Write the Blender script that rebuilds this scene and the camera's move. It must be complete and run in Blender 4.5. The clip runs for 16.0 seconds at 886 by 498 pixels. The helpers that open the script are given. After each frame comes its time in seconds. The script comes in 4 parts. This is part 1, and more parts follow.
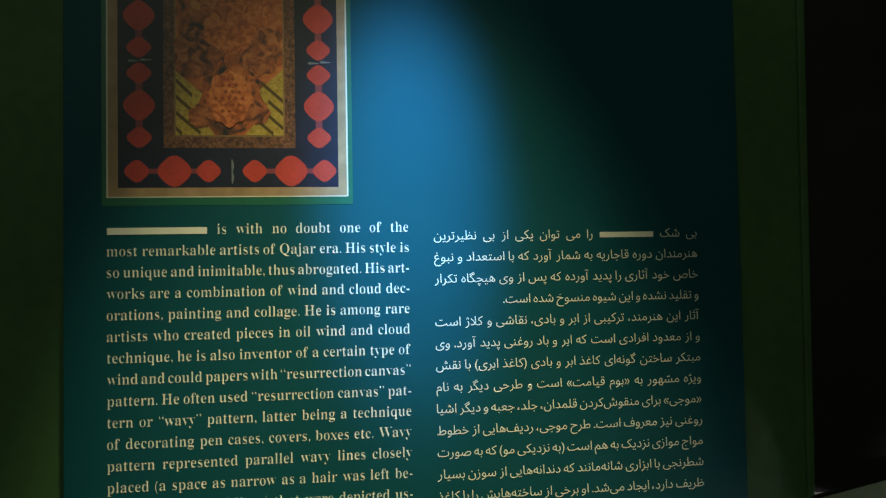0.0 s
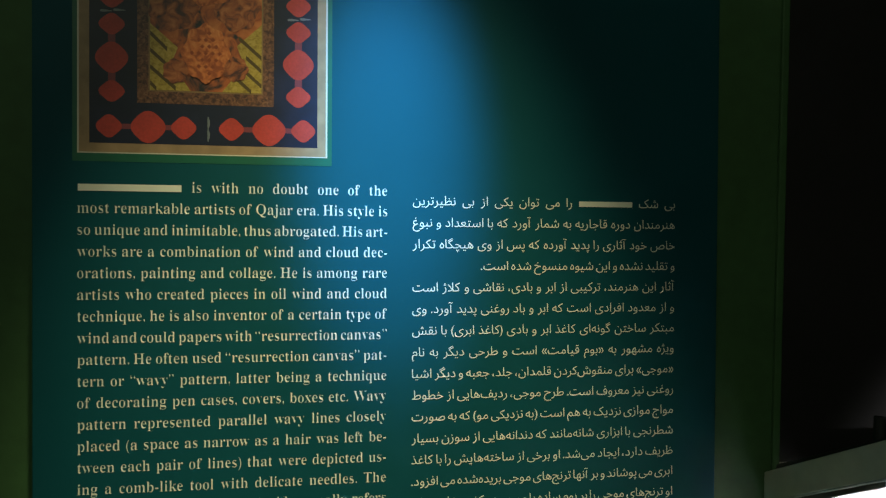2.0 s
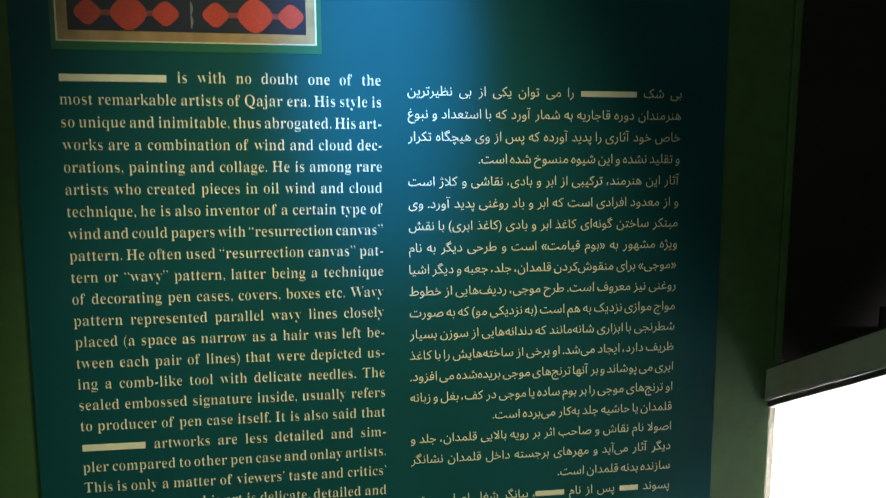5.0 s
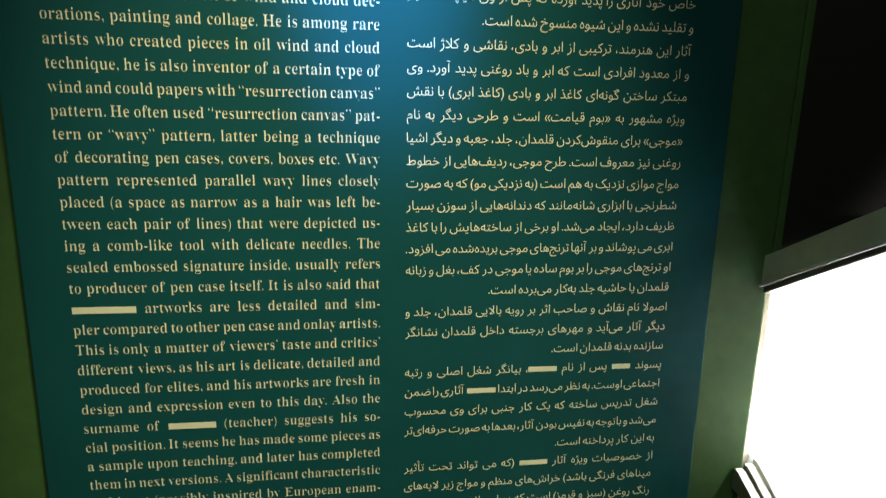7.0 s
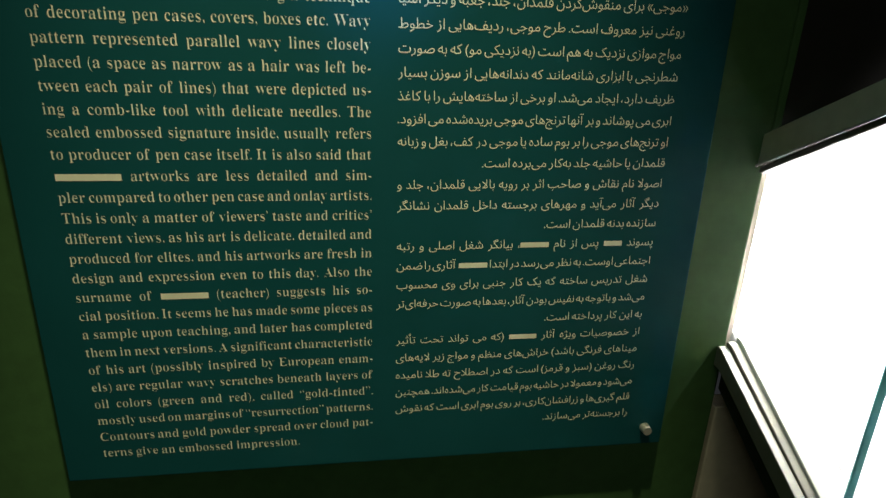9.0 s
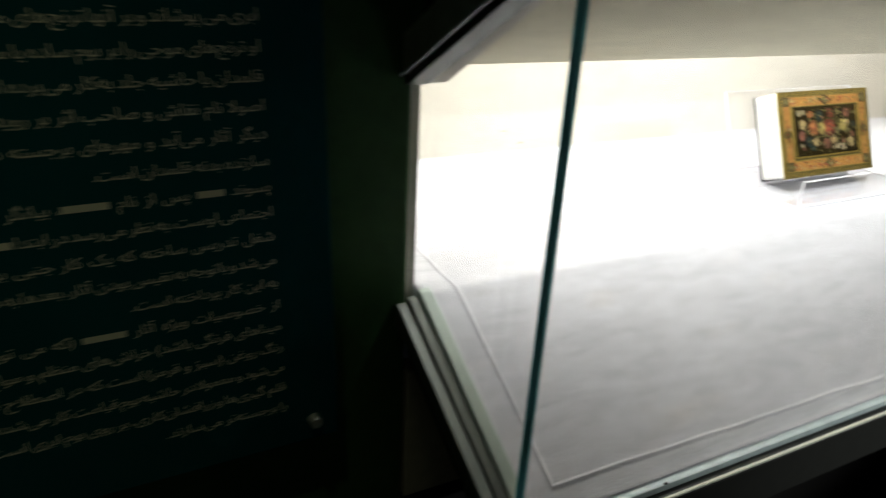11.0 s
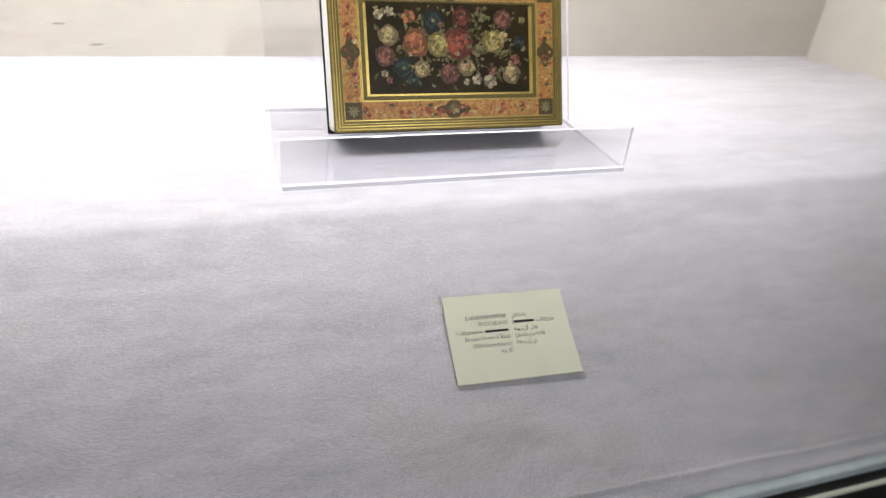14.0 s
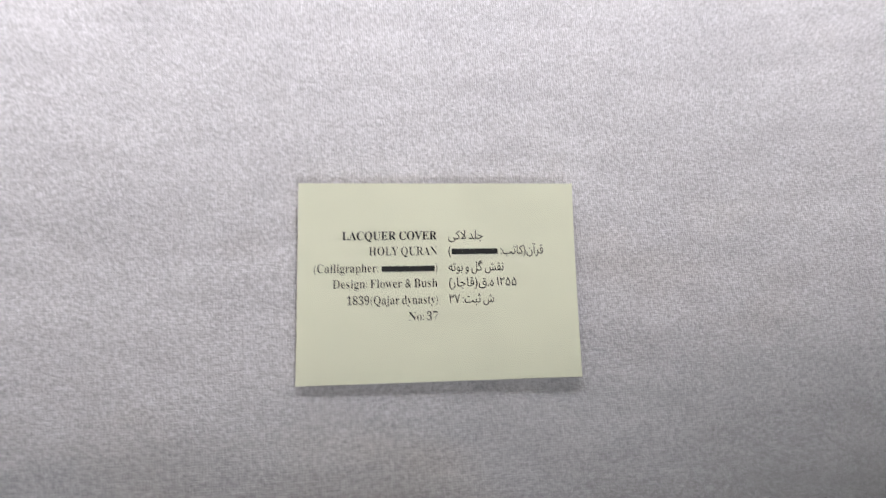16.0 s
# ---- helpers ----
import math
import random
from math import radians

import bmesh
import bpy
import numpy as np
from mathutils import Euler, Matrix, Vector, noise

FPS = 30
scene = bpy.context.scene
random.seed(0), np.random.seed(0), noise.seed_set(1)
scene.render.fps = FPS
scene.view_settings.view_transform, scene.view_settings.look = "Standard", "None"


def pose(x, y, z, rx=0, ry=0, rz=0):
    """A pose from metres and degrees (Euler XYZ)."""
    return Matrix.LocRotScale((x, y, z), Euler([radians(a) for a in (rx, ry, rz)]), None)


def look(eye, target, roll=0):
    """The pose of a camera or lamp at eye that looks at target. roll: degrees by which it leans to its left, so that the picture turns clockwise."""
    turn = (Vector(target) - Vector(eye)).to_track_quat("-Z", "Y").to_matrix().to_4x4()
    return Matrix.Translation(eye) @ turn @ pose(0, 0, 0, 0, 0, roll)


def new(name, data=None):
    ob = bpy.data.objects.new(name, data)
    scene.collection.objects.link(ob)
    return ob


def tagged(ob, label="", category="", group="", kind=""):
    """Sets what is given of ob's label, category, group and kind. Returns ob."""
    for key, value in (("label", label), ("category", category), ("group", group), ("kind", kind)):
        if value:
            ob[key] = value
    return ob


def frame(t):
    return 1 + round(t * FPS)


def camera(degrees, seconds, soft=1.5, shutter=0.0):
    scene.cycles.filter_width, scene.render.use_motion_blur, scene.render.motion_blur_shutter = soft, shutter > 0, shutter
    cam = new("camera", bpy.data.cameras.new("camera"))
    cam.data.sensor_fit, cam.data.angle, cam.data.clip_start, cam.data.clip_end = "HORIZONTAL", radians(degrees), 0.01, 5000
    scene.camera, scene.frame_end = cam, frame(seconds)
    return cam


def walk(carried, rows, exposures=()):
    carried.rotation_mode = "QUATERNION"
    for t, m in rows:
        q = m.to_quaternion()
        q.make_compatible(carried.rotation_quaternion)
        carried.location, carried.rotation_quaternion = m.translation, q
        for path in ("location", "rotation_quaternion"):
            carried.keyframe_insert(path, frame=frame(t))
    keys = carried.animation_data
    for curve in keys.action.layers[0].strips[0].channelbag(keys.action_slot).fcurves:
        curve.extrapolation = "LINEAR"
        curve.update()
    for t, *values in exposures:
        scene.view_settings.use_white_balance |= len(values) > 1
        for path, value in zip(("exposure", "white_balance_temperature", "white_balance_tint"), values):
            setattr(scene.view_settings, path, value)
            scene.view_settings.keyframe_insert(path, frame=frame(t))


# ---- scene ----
from mathutils.geometry import delaunay_2d_cdt

cam = camera(67.7, 16.0, soft=1.2, shutter=0.45)
PATH = [
    (0, (0.179, 0.219, 1.561), (0.396, 2.206, 1.624), -0.3),
    (0.5, (0.182, 0.225, 1.558), (0.424, 2.209, 1.606), 0.2),
    (1, (0.184, 0.224, 1.554), (0.461, 2.205, 1.592), 0.7),
    (1.5, (0.185, 0.224, 1.561), (0.475, 2.203, 1.551), 1.1),
    (2, (0.181, 0.223, 1.554), (0.459, 2.204, 1.534), 1.1),
    (2.5, (0.189, 0.221, 1.555), (0.45, 2.204, 1.516), 0.8),
    (3, (0.191, 0.223, 1.547), (0.451, 2.205, 1.491), 0.6),
    (3.5, (0.196, 0.224, 1.542), (0.44, 2.208, 1.468), 0.4),
    (6, (0.195, 0.245, 1.475), (0.46, 2.203, 1.166), 0.8),
    (6.5, (0.195, 0.247, 1.461), (0.467, 2.196, 1.103), 1.3),
    (7, (0.193, 0.248, 1.45), (0.468, 2.183, 1.022), 1.9),
    (7.5, (0.192, 0.247, 1.435), (0.475, 2.164, 0.942), 2.0),
    (8, (0.189, 0.247, 1.425), (0.48, 2.141, 0.852), 2.6),
    (8.2, (0.188, 0.246, 1.422), (0.473, 2.133, 0.825), 2.6),
    (10.3, (0.282, 0.284, 1.376), (0.815, 2.028, 0.592), 1.2),
    (10.5, (0.325, 0.302, 1.366), (0.981, 2.029, 0.601), 1.7),
    (11, (0.431, 0.377, 1.359), (1.264, 1.997, 0.535), 3.1),
    (11.5, (0.542, 0.404, 1.357), (1.651, 1.86, 0.55), 3.3),
    (12, (0.714, 0.397, 1.339), (1.772, 1.888, 0.528), 4.3),
    (12.5, (0.881, 0.374, 1.331), (1.779, 1.95, 0.489), 2.7),
    (13, (1.011, 0.403, 1.307), (1.921, 1.943, 0.412), 2.9),
    (13.5, (1.161, 0.454, 1.279), (2.022, 1.976, 0.308), 6.4),
    (14, (1.291, 0.484, 1.272), (1.876, 2.097, 0.244), 5.4),
    (14.5, (1.375, 0.526, 1.242), (1.722, 2.089, 0.044), 5.3),
    (15, (1.41, 0.611, 1.202), (1.676, 2.067, -0.143), 4.4),
    (15.5, (1.428, 0.663, 1.163), (1.718, 2.081, -0.217), 4.3),
    (16, (1.445, 0.696, 1.158), (1.702, 1.91, -0.411), 6.7),
]
EXPOSURES = [(0, 4.15, 6700, 11), (1.5, 4.15, 6600, 10), (3.7, 4.15, 6600, 10), (6.0, 4.5, 6950, 10), (8.2, 4.7, 7000, 10), (10.3, 2.1, 6500, 8), (10.5, 1.85, 6500, 6), (10.8, 1.1, 6500, 3), (11.0, 0.65, 6500, 2), (11.5, 0.22, 6350, 0), (12.1, -0.03, 6300, 1),
             (13.0, 0.0, 6250, 8), (14.0, 0.0, 6400, 11), (15.0, -0.08, 6350, 9), (16, 0.12, 6400, 10)]
walk(cam, [(t, look(eye, target, roll)) for t, eye, target, roll in PATH], EXPOSURES)

# ---- world and lights ----
world = bpy.data.worlds.new("world")
world.use_nodes = True
world.node_tree.nodes["Background"].inputs[0].default_value = (0.02, 0.022, 0.025, 1)
world.node_tree.nodes["Background"].inputs[1].default_value = 0.05
scene.world = world


def lamp(name, kind, m, power, color, **kw):
    data = bpy.data.lights.new(name, kind)
    data.energy, data.color = power, color
    for k, v in kw.items():
        if k == "size":
            data.size = v
        elif k == "size_y":
            data.size_y = v
        elif k == "shape":
            data.shape = v
        elif k == "spot":
            data.spot_size = radians(v)
        elif k == "blend":
            data.spot_blend = v
        elif k == "radius":
            data.shadow_soft_size = v
    ob = new(name, data)
    ob.matrix_world = m
    return ob


# the case's own diffused light box, hidden above the niche
lamp("case_light_box", "AREA", look((1.37, 1.27, 1.70), (1.37, 1.20, 1.0)), 12.2, (0.985, 0.965, 1.0), shape="RECTANGLE", size=1.20, size_y=0.30)
# the cool ceiling spot that grazes the text panel
lamp("panel_spot", "SPOT", look((0.21, 0.30, 2.75), (0.180, 0.905, 1.05)), 6.6, (1.0, 0.99, 0.60), spot=32, blend=1.0, radius=0.03)
lamp("panel_spot_core", "SPOT", look((0.17, 0.30, 2.75), (0.218, 0.905, 1.65)), 22.0, (0.08, 0.43, 1.0), spot=11, blend=1.0, radius=0.03)
# an unseen fill spot across the room, added to brighten the book cover and slope
lamp("gallery_spot", "SPOT", look((2.3, -2.8, 2.65), (1.36, 0.90, 1.00)), 235.0, (0.98, 0.97, 1.0), spot=18.5, blend=1.0, radius=0.04)
# dim general lighting of the gallery
lamp("gallery_light", "AREA", look((-0.5, -1.8, 2.9), (0.6, 0.9, 1.1)), 0.62, (0.88, 1.0, 0.74), shape="RECTANGLE", size=1.6, size_y=0.6)

# ---- materials ----


def mat(name, color, rough=0.6, metal=0.0, grain=0.0, grain_scale=60.0, blotch=0.0, blotch_scale=6.0, bump=0.0, bump_scale=400.0,
        stretch=(1, 1, 1), spec=0.5, transmission=0.0, ior=1.45, tint=None):
    m = bpy.data.materials.new(name)
    m.use_nodes = True
    nt = m.node_tree
    p = nt.nodes["Principled BSDF"]
    p.inputs["Base Color"].default_value = (*color, 1)
    p.inputs["Roughness"].default_value = rough
    p.inputs["Metallic"].default_value = metal
    p.inputs["Specular IOR Level"].default_value = spec
    p.inputs["Transmission Weight"].default_value = transmission
    p.inputs["IOR"].default_value = ior
    co = nt.nodes.new("ShaderNodeTexCoord")
    mp = nt.nodes.new("ShaderNodeMapping")
    mp.inputs["Scale"].default_value = stretch
    nt.links.new(co.outputs["Object"], mp.inputs[0])

    def tex(scale, detail=4.0):
        n = nt.nodes.new("ShaderNodeTexNoise")
        n.inputs["Scale"].default_value, n.inputs["Detail"].default_value = scale, detail
        nt.links.new(mp.outputs[0], n.inputs["Vector"])
        return n.outputs["Fac"]

    last = None
    for amount, scale in ((blotch, blotch_scale), (grain, grain_scale)):
        if amount:
            r = nt.nodes.new("ShaderNodeMapRange")
            r.inputs["From Min"].default_value, r.inputs["From Max"].default_value = 0.3, 0.7
            r.inputs["To Min"].default_value, r.inputs["To Max"].default_value = 1 - amount, 1 + amount
            nt.links.new(tex(scale), r.inputs["Value"])
            x = nt.nodes.new("ShaderNodeVectorMath")
            x.operation = "SCALE"
            if last is None:
                x.inputs[0].default_value = color
            else:
                nt.links.new(last, x.inputs[0])
            nt.links.new(r.outputs[0], x.inputs["Scale"])
            last = x.outputs[0]
    if last is not None:
        nt.links.new(last, p.inputs["Base Color"])
    if bump:
        b = nt.nodes.new("ShaderNodeBump")
        b.inputs["Strength"].default_value, b.inputs["Distance"].default_value = bump, 0.001
        nt.links.new(tex(bump_scale, 3.0), b.inputs["Height"])
        nt.links.new(b.outputs[0], p.inputs["Normal"])
    return m


def cloth(name, color, mottle):
    """Woven linen: slubby threads both ways, soft stains and pile marks."""
    m = bpy.data.materials.new(name)
    m.use_nodes = True
    nt = m.node_tree
    p = nt.nodes["Principled BSDF"]
    p.inputs["Roughness"].default_value = 0.95
    p.inputs["Specular IOR Level"].default_value = 0.1
    p.inputs["Sheen Weight"].default_value = 0.15
    co = nt.nodes.new("ShaderNodeTexCoord")

    def noise_at(scale, stretch, detail=4.0):
        mp = nt.nodes.new("ShaderNodeMapping")
        mp.inputs["Scale"].default_value = stretch
        nt.links.new(co.outputs["Object"], mp.inputs[0])
        n = nt.nodes.new("ShaderNodeTexNoise")
        n.inputs["Scale"].default_value, n.inputs["Detail"].default_value = scale, detail
        nt.links.new(mp.outputs[0], n.inputs["Vector"])
        return n.outputs["Fac"]

    def ranged(f, lo, hi, a=0.3, b=0.7):
        r = nt.nodes.new("ShaderNodeMapRange")
        r.inputs["From Min"].default_value, r.inputs["From Max"].default_value = a, b
        r.inputs["To Min"].default_value, r.inputs["To Max"].default_value = lo, hi
        nt.links.new(f, r.inputs["Value"])
        return r.outputs[0]

    def mul(a, b):
        x = nt.nodes.new("ShaderNodeMath")
        x.operation = "MULTIPLY"
        nt.links.new(a, x.inputs[0]), nt.links.new(b, x.inputs[1])
        return x.outputs[0]

    def add(a, b):
        x = nt.nodes.new("ShaderNodeMath")
        x.operation = "ADD"
        nt.links.new(a, x.inputs[0]), nt.links.new(b, x.inputs[1])
        return x.outputs[0]

    weft = noise_at(1600, (0.36, 1, 1), 1.0)
    warp = noise_at(1600, (1, 0.45, 0.45), 1.0)
    def wave(direction, scale):
        w = nt.nodes.new("ShaderNodeTexWave")
        w.wave_type, w.bands_direction = "BANDS", direction
        w.inputs["Scale"].default_value, w.inputs["Distortion"].default_value = scale, 4.0
        w.inputs["Detail"].default_value, w.inputs["Detail Scale"].default_value = 2.0, 1.2
        nt.links.new(co.outputs["Object"], w.inputs["Vector"])
        return ranged(w.outputs["Fac"], -0.085, 0.085, 0.0, 1.0)

    threads = add(add(weft, warp), add(wave("X", 380), wave("Y", 470)))
    f = ranged(noise_at(7.0, (0.9, 1.3, 1.3), 7.0), 1 - 0.4 * mottle, 1 + 0.3 * mottle)
    f = mul(f, ranged(noise_at(38.0, (0.6, 1.4, 1.4), 9.0), 1 - 1.2 * mottle, 1 + 0.8 * mottle))
    f = mul(f, ranged(threads, 0.70, 1.19, 0.70, 1.30))
    # nap brushed along the case, and matted patches where the pile lies down
    f = mul(f, ranged(noise_at(16.0, (0.30, 1.9, 1.9), 9.0), 1 - 1.0 * mottle, 1 + 0.5 * mottle, 0.36, 0.62))
    f = mul(f, ranged(noise_at(70.0, (0.45, 1.5, 1.5), 8.0), 1 - 1.4 * mottle, 1 + 0.6 * mottle, 0.36, 0.60))
    # greyer, rubbed patches
    f = mul(f, ranged(noise_at(8.0, (0.7, 1.2, 1.2), 9.0), 1 - 0.9 * mottle, 1.0, 0.36, 0.54))
    x = nt.nodes.new("ShaderNodeVectorMath")
    x.operation = "SCALE"
    x.inputs[0].default_value = color
    nt.links.new(f, x.inputs["Scale"])
    tan = nt.nodes.new("ShaderNodeMix")
    tan.data_type, tan.blend_type = "RGBA", "MULTIPLY"
    nt.links.new(ranged(noise_at(11.0, (0.7, 1.6, 1.6), 3.0), 0.0, 0.40, 0.60, 0.74), tan.inputs[0])
    nt.links.new(x.outputs[0], tan.inputs[6])
    tan.inputs[7].default_value = (0.93, 0.87, 0.78, 1)
    nt.links.new(tan.outputs[2], p.inputs["Base Color"])
    b = nt.nodes.new("ShaderNodeBump")
    b.inputs["Strength"].default_value, b.inputs["Distance"].default_value = 0.4, 0.0006
    nt.links.new(threads, b.inputs["Height"])
    nt.links.new(b.outputs[0], p.inputs["Normal"])
    return m


def clear(name, tint, gloss=1.0):
    """A clear sheet too thin to bend the view: it tints what is behind it and mirrors at a slant."""
    m = bpy.data.materials.new(name)
    m.use_nodes = True
    nt = m.node_tree
    tr, gl, fr, mx, pw, ad = (nt.nodes.new("ShaderNode" + k) for k in ("BsdfTransparent", "BsdfGlossy", "LayerWeight", "MixShader", "Math", "Math"))
    pw.operation, ad.operation = "POWER", "MULTIPLY_ADD"
    pw.inputs[1].default_value, ad.inputs[1].default_value, ad.inputs[2].default_value = 5.0, 0.95, 0.035
    tr.inputs[0].default_value = (*tint, 1)
    gl.inputs["Roughness"].default_value = 0.02
    gl.inputs[0].default_value = (gloss, gloss, gloss, 1)
    fr.inputs[0].default_value = 0.5
    nt.links.new(fr.outputs["Facing"], pw.inputs[0])
    nt.links.new(pw.outputs[0], ad.inputs[0])
    nt.links.new(ad.outputs[0], mx.inputs[0])
    nt.links.new(tr.outputs[0], mx.inputs[1])
    nt.links.new(gl.outputs[0], mx.inputs[2])
    nt.links.new(mx.outputs[0], nt.nodes["Material Output"].inputs[0])
    return m


LINEN = cloth("grey_linen", (0.645, 0.62, 0.65), 0.048)
LINEN_WALL = cloth("cream_linen", (0.65, 0.61, 0.54), 0.028)
LINEN_ROOF = cloth("drab_linen", (0.72, 0.67, 0.50), 0.04)
GREEN_WALL = mat("green_wall_paint", (0.050, 0.125, 0.042), 0.7, grain=0.08, blotch=0.10, bump=0.1, bump_scale=300)
FAR_GREEN = mat("teal_green_wall_paint", (0.07, 0.30, 0.21), 0.7, grain=0.06, blotch=0.08)
BLACK_WALL = mat("black_wall_paint", (0.016, 0.015, 0.014), 0.6, grain=0.1, blotch=0.15)
FLOOR_M = mat("dark_brown_floor", (0.03, 0.024, 0.016), 0.4, grain=0.15, blotch=0.2)
CEIL_M = mat("black_ceiling_paint", (0.01, 0.01, 0.01), 0.8, grain=0.1)
PANEL_M = mat("teal_printed_laminate", (0.006, 0.074, 0.092), 0.5, spec=0.12, blotch=0.05, blotch_scale=9, bump=0.03, bump_scale=700)
TEXT_M = mat("cream_print", (0.78, 0.78, 0.66), 0.6, grain=0.04)
STEEL = mat("brushed_steel", (0.75, 0.75, 0.73), 0.35, 0.6, grain=0.05, grain_scale=500)
RAIL_M = mat("grey_green_painted_metal", (0.70, 0.72, 0.60), 0.45, 0.0, grain=0.05, blotch=0.08, bump=0.04)
BASE_RAIL = mat("grey_painted_metal", (0.19, 0.205, 0.17), 0.5, 0.0, grain=0.06, blotch=0.08)
ROOF_CHANNEL = mat("olive_metal_channel", (0.12, 0.125, 0.10), 0.5, 0.2, grain=0.1)
RAIL_DARK = mat("dark_metal_channel", (0.035, 0.036, 0.032), 0.5, 0.3, grain=0.1)
APRON_M = mat("cream_apron_paint", (0.62, 0.55, 0.45), 0.7, grain=0.06, blotch=0.1)
END_SEAL = mat("grey_green_seal", (0.36, 0.40, 0.34), 0.5, grain=0.06)
SEAL_M = mat("pale_glazing_strip", (0.50, 0.58, 0.58), 0.35, grain=0.06, blotch=0.08, blotch_scale=30)
GLASS = clear("clear_glass", (0.965, 0.985, 0.98), 0.8)
GLASS_EDGE = mat("green_glass_edge", (0.05, 0.17, 0.18), 0.15)
_nt = GLASS_EDGE.node_tree
_tr, _mx = _nt.nodes.new("ShaderNodeBsdfTranslucent"), _nt.nodes.new("ShaderNodeMixShader")
_tr.inputs[0].default_value = (0.10, 0.32, 0.34, 1)
_mx.inputs[0].default_value = 0.35
_nt.links.new(_nt.nodes["Principled BSDF"].outputs[0], _mx.inputs[1])
_nt.links.new(_tr.outputs[0], _mx.inputs[2])
_nt.links.new(_mx.outputs[0], _nt.nodes["Material Output"].inputs[0])
ACRYLIC = clear("clear_acrylic", (0.975, 0.975, 0.985))
ACRYLIC_EDGE = mat("frosted_acrylic_edge", (0.80, 0.79, 0.82), 0.25, transmission=0.1)
PAPER = mat("white_page_edges", (0.82, 0.81, 0.78), 0.8, grain=0.06, grain_scale=900, stretch=(1, 0.05, 0.05))
CARD_M = mat("pale_yellow_card", (0.79, 0.785, 0.615), 0.7, grain=0.02, blotch=0.03, blotch_scale=40)
INK = mat("black_ink", (0.02, 0.02, 0.02), 0.6)
PLASTIC = mat("white_plastic", (0.80, 0.80, 0.80), 0.4, grain=0.02)
DARK_LEATHER = mat("dark_leather_board", (0.025, 0.022, 0.02), 0.5, grain=0.1)

# ---- mesh helpers ----


def part(name, bm, material, parent=None, label=""):
    me = bpy.data.meshes.new(name)
    bm.to_mesh(me)
    bm.free()
    for m in material if isinstance(material, (list, tuple)) else [material]:
        me.materials.append(m)
    ob = new(name, me)
    ob.parent = parent
    if label:
        ob["label"] = label
    return ob


def thing(name, at, label, category, group="", kind=""):
    ob = new(name)
    ob.location = at
    bpy.context.view_layer.update()
    return tagged(ob, label, category, group, kind)


def box(x0, x1, y0, y1, z0, z1, bevel=0.0, bm=None, seg=2):
    out = bm or bmesh.new()
    b = bmesh.new()
    bmesh.ops.create_cube(b, size=1.0)
    bmesh.ops.transform(b, matrix=Matrix.LocRotScale(((x0 + x1) / 2, (y0 + y1) / 2, (z0 + z1) / 2), None, (x1 - x0, y1 - y0, z1 - z0)), verts=b.verts)
    if bevel:
        bmesh.ops.bevel(b, geom=b.edges[:], offset=bevel, segments=seg, profile=0.5, affect="EDGES")
    if bm is None:
        out.free()
        return b
    merge(out, b)
    return out


def merge(bm, other):
    me = bpy.data.meshes.new("tmp")
    other.to_mesh(me)
    other.free()
    bm.from_mesh(me)
    bpy.data.meshes.remove(me)


def prism(profile, x0, x1, bevel=0.0):
    """A bar along x whose section is the (y, z) profile."""
    bm = bmesh.new()
    a = [bm.verts.new((x0, y, z)) for y, z in profile]
    b = [bm.verts.new((x1, y, z)) for y, z in profile]
    bm.faces.new(a), bm.faces.new(b[::-1])
    for i in range(len(a)):
        j = (i + 1) % len(a)
        bm.faces.new((a[j], a[i], b[i], b[j]))
    bmesh.ops.recalc_face_normals(bm, faces=bm.faces[:])
    if bevel:
        bmesh.ops.bevel(bm, geom=bm.edges[:], offset=bevel, segments=2, profile=0.5, affect="EDGES")
    return bm


def plate(outline, thick, m, bevel=0.0):
    """A flat piece: the (u, v) outline, made thick along +w, laid by the matrix m."""
    bm = bmesh.new()
    a = [bm.verts.new((u, v, 0)) for u, v in outline]
    b = [bm.verts.new((u, v, thick)) for u, v in outline]
    bm.faces.new(a[::-1]), bm.faces.new(b)
    for i in range(len(a)):
        j = (i + 1) % len(a)
        bm.faces.new((a[i], a[j], b[j], b[i]))
    bmesh.ops.recalc_face_normals(bm, faces=bm.faces[:])
    if bevel:
        bmesh.ops.bevel(bm, geom=bm.edges[:], offset=bevel, segments=2, profile=0.5, affect="EDGES")
    bmesh.ops.transform(bm, matrix=m, verts=bm.verts)
    return bm


def frame_of(o, u, v):
    """The matrix whose x runs along u, y along v, and z out of the face."""
    u, v = Vector(u).normalized(), Vector(v).normalized()
    w = u.cross(v)
    return Matrix((Vector((*u, 0)), Vector((*v, 0)), Vector((*w, 0)), Vector((*o, 1)))).transposed()


def rect(u0, v0, u1, v1):
    return [(u0, v0), (u1, v0), (u1, v1), (u0, v1)]


# ---- plan (metres) ----
WALL_Y = 0.94          # face of the green wall
LEFT, RIGHT = 0.681, 2.253   # outer faces of the case's end panes
FRONT = 0.700          # face of the front pane
CREASE_Y, DECK_Z = 0.930, 1.030
FOOT_Y, FOOT_Z = 0.705, 0.918
BACK_Y = 1.443
ROOF_Z0, ROOF_Z1 = 1.2475, 1.377   # underside of the roof at the wall and at the front
SLOPE = math.atan2(DECK_Z - FOOT_Z, CREASE_Y - FOOT_Y)

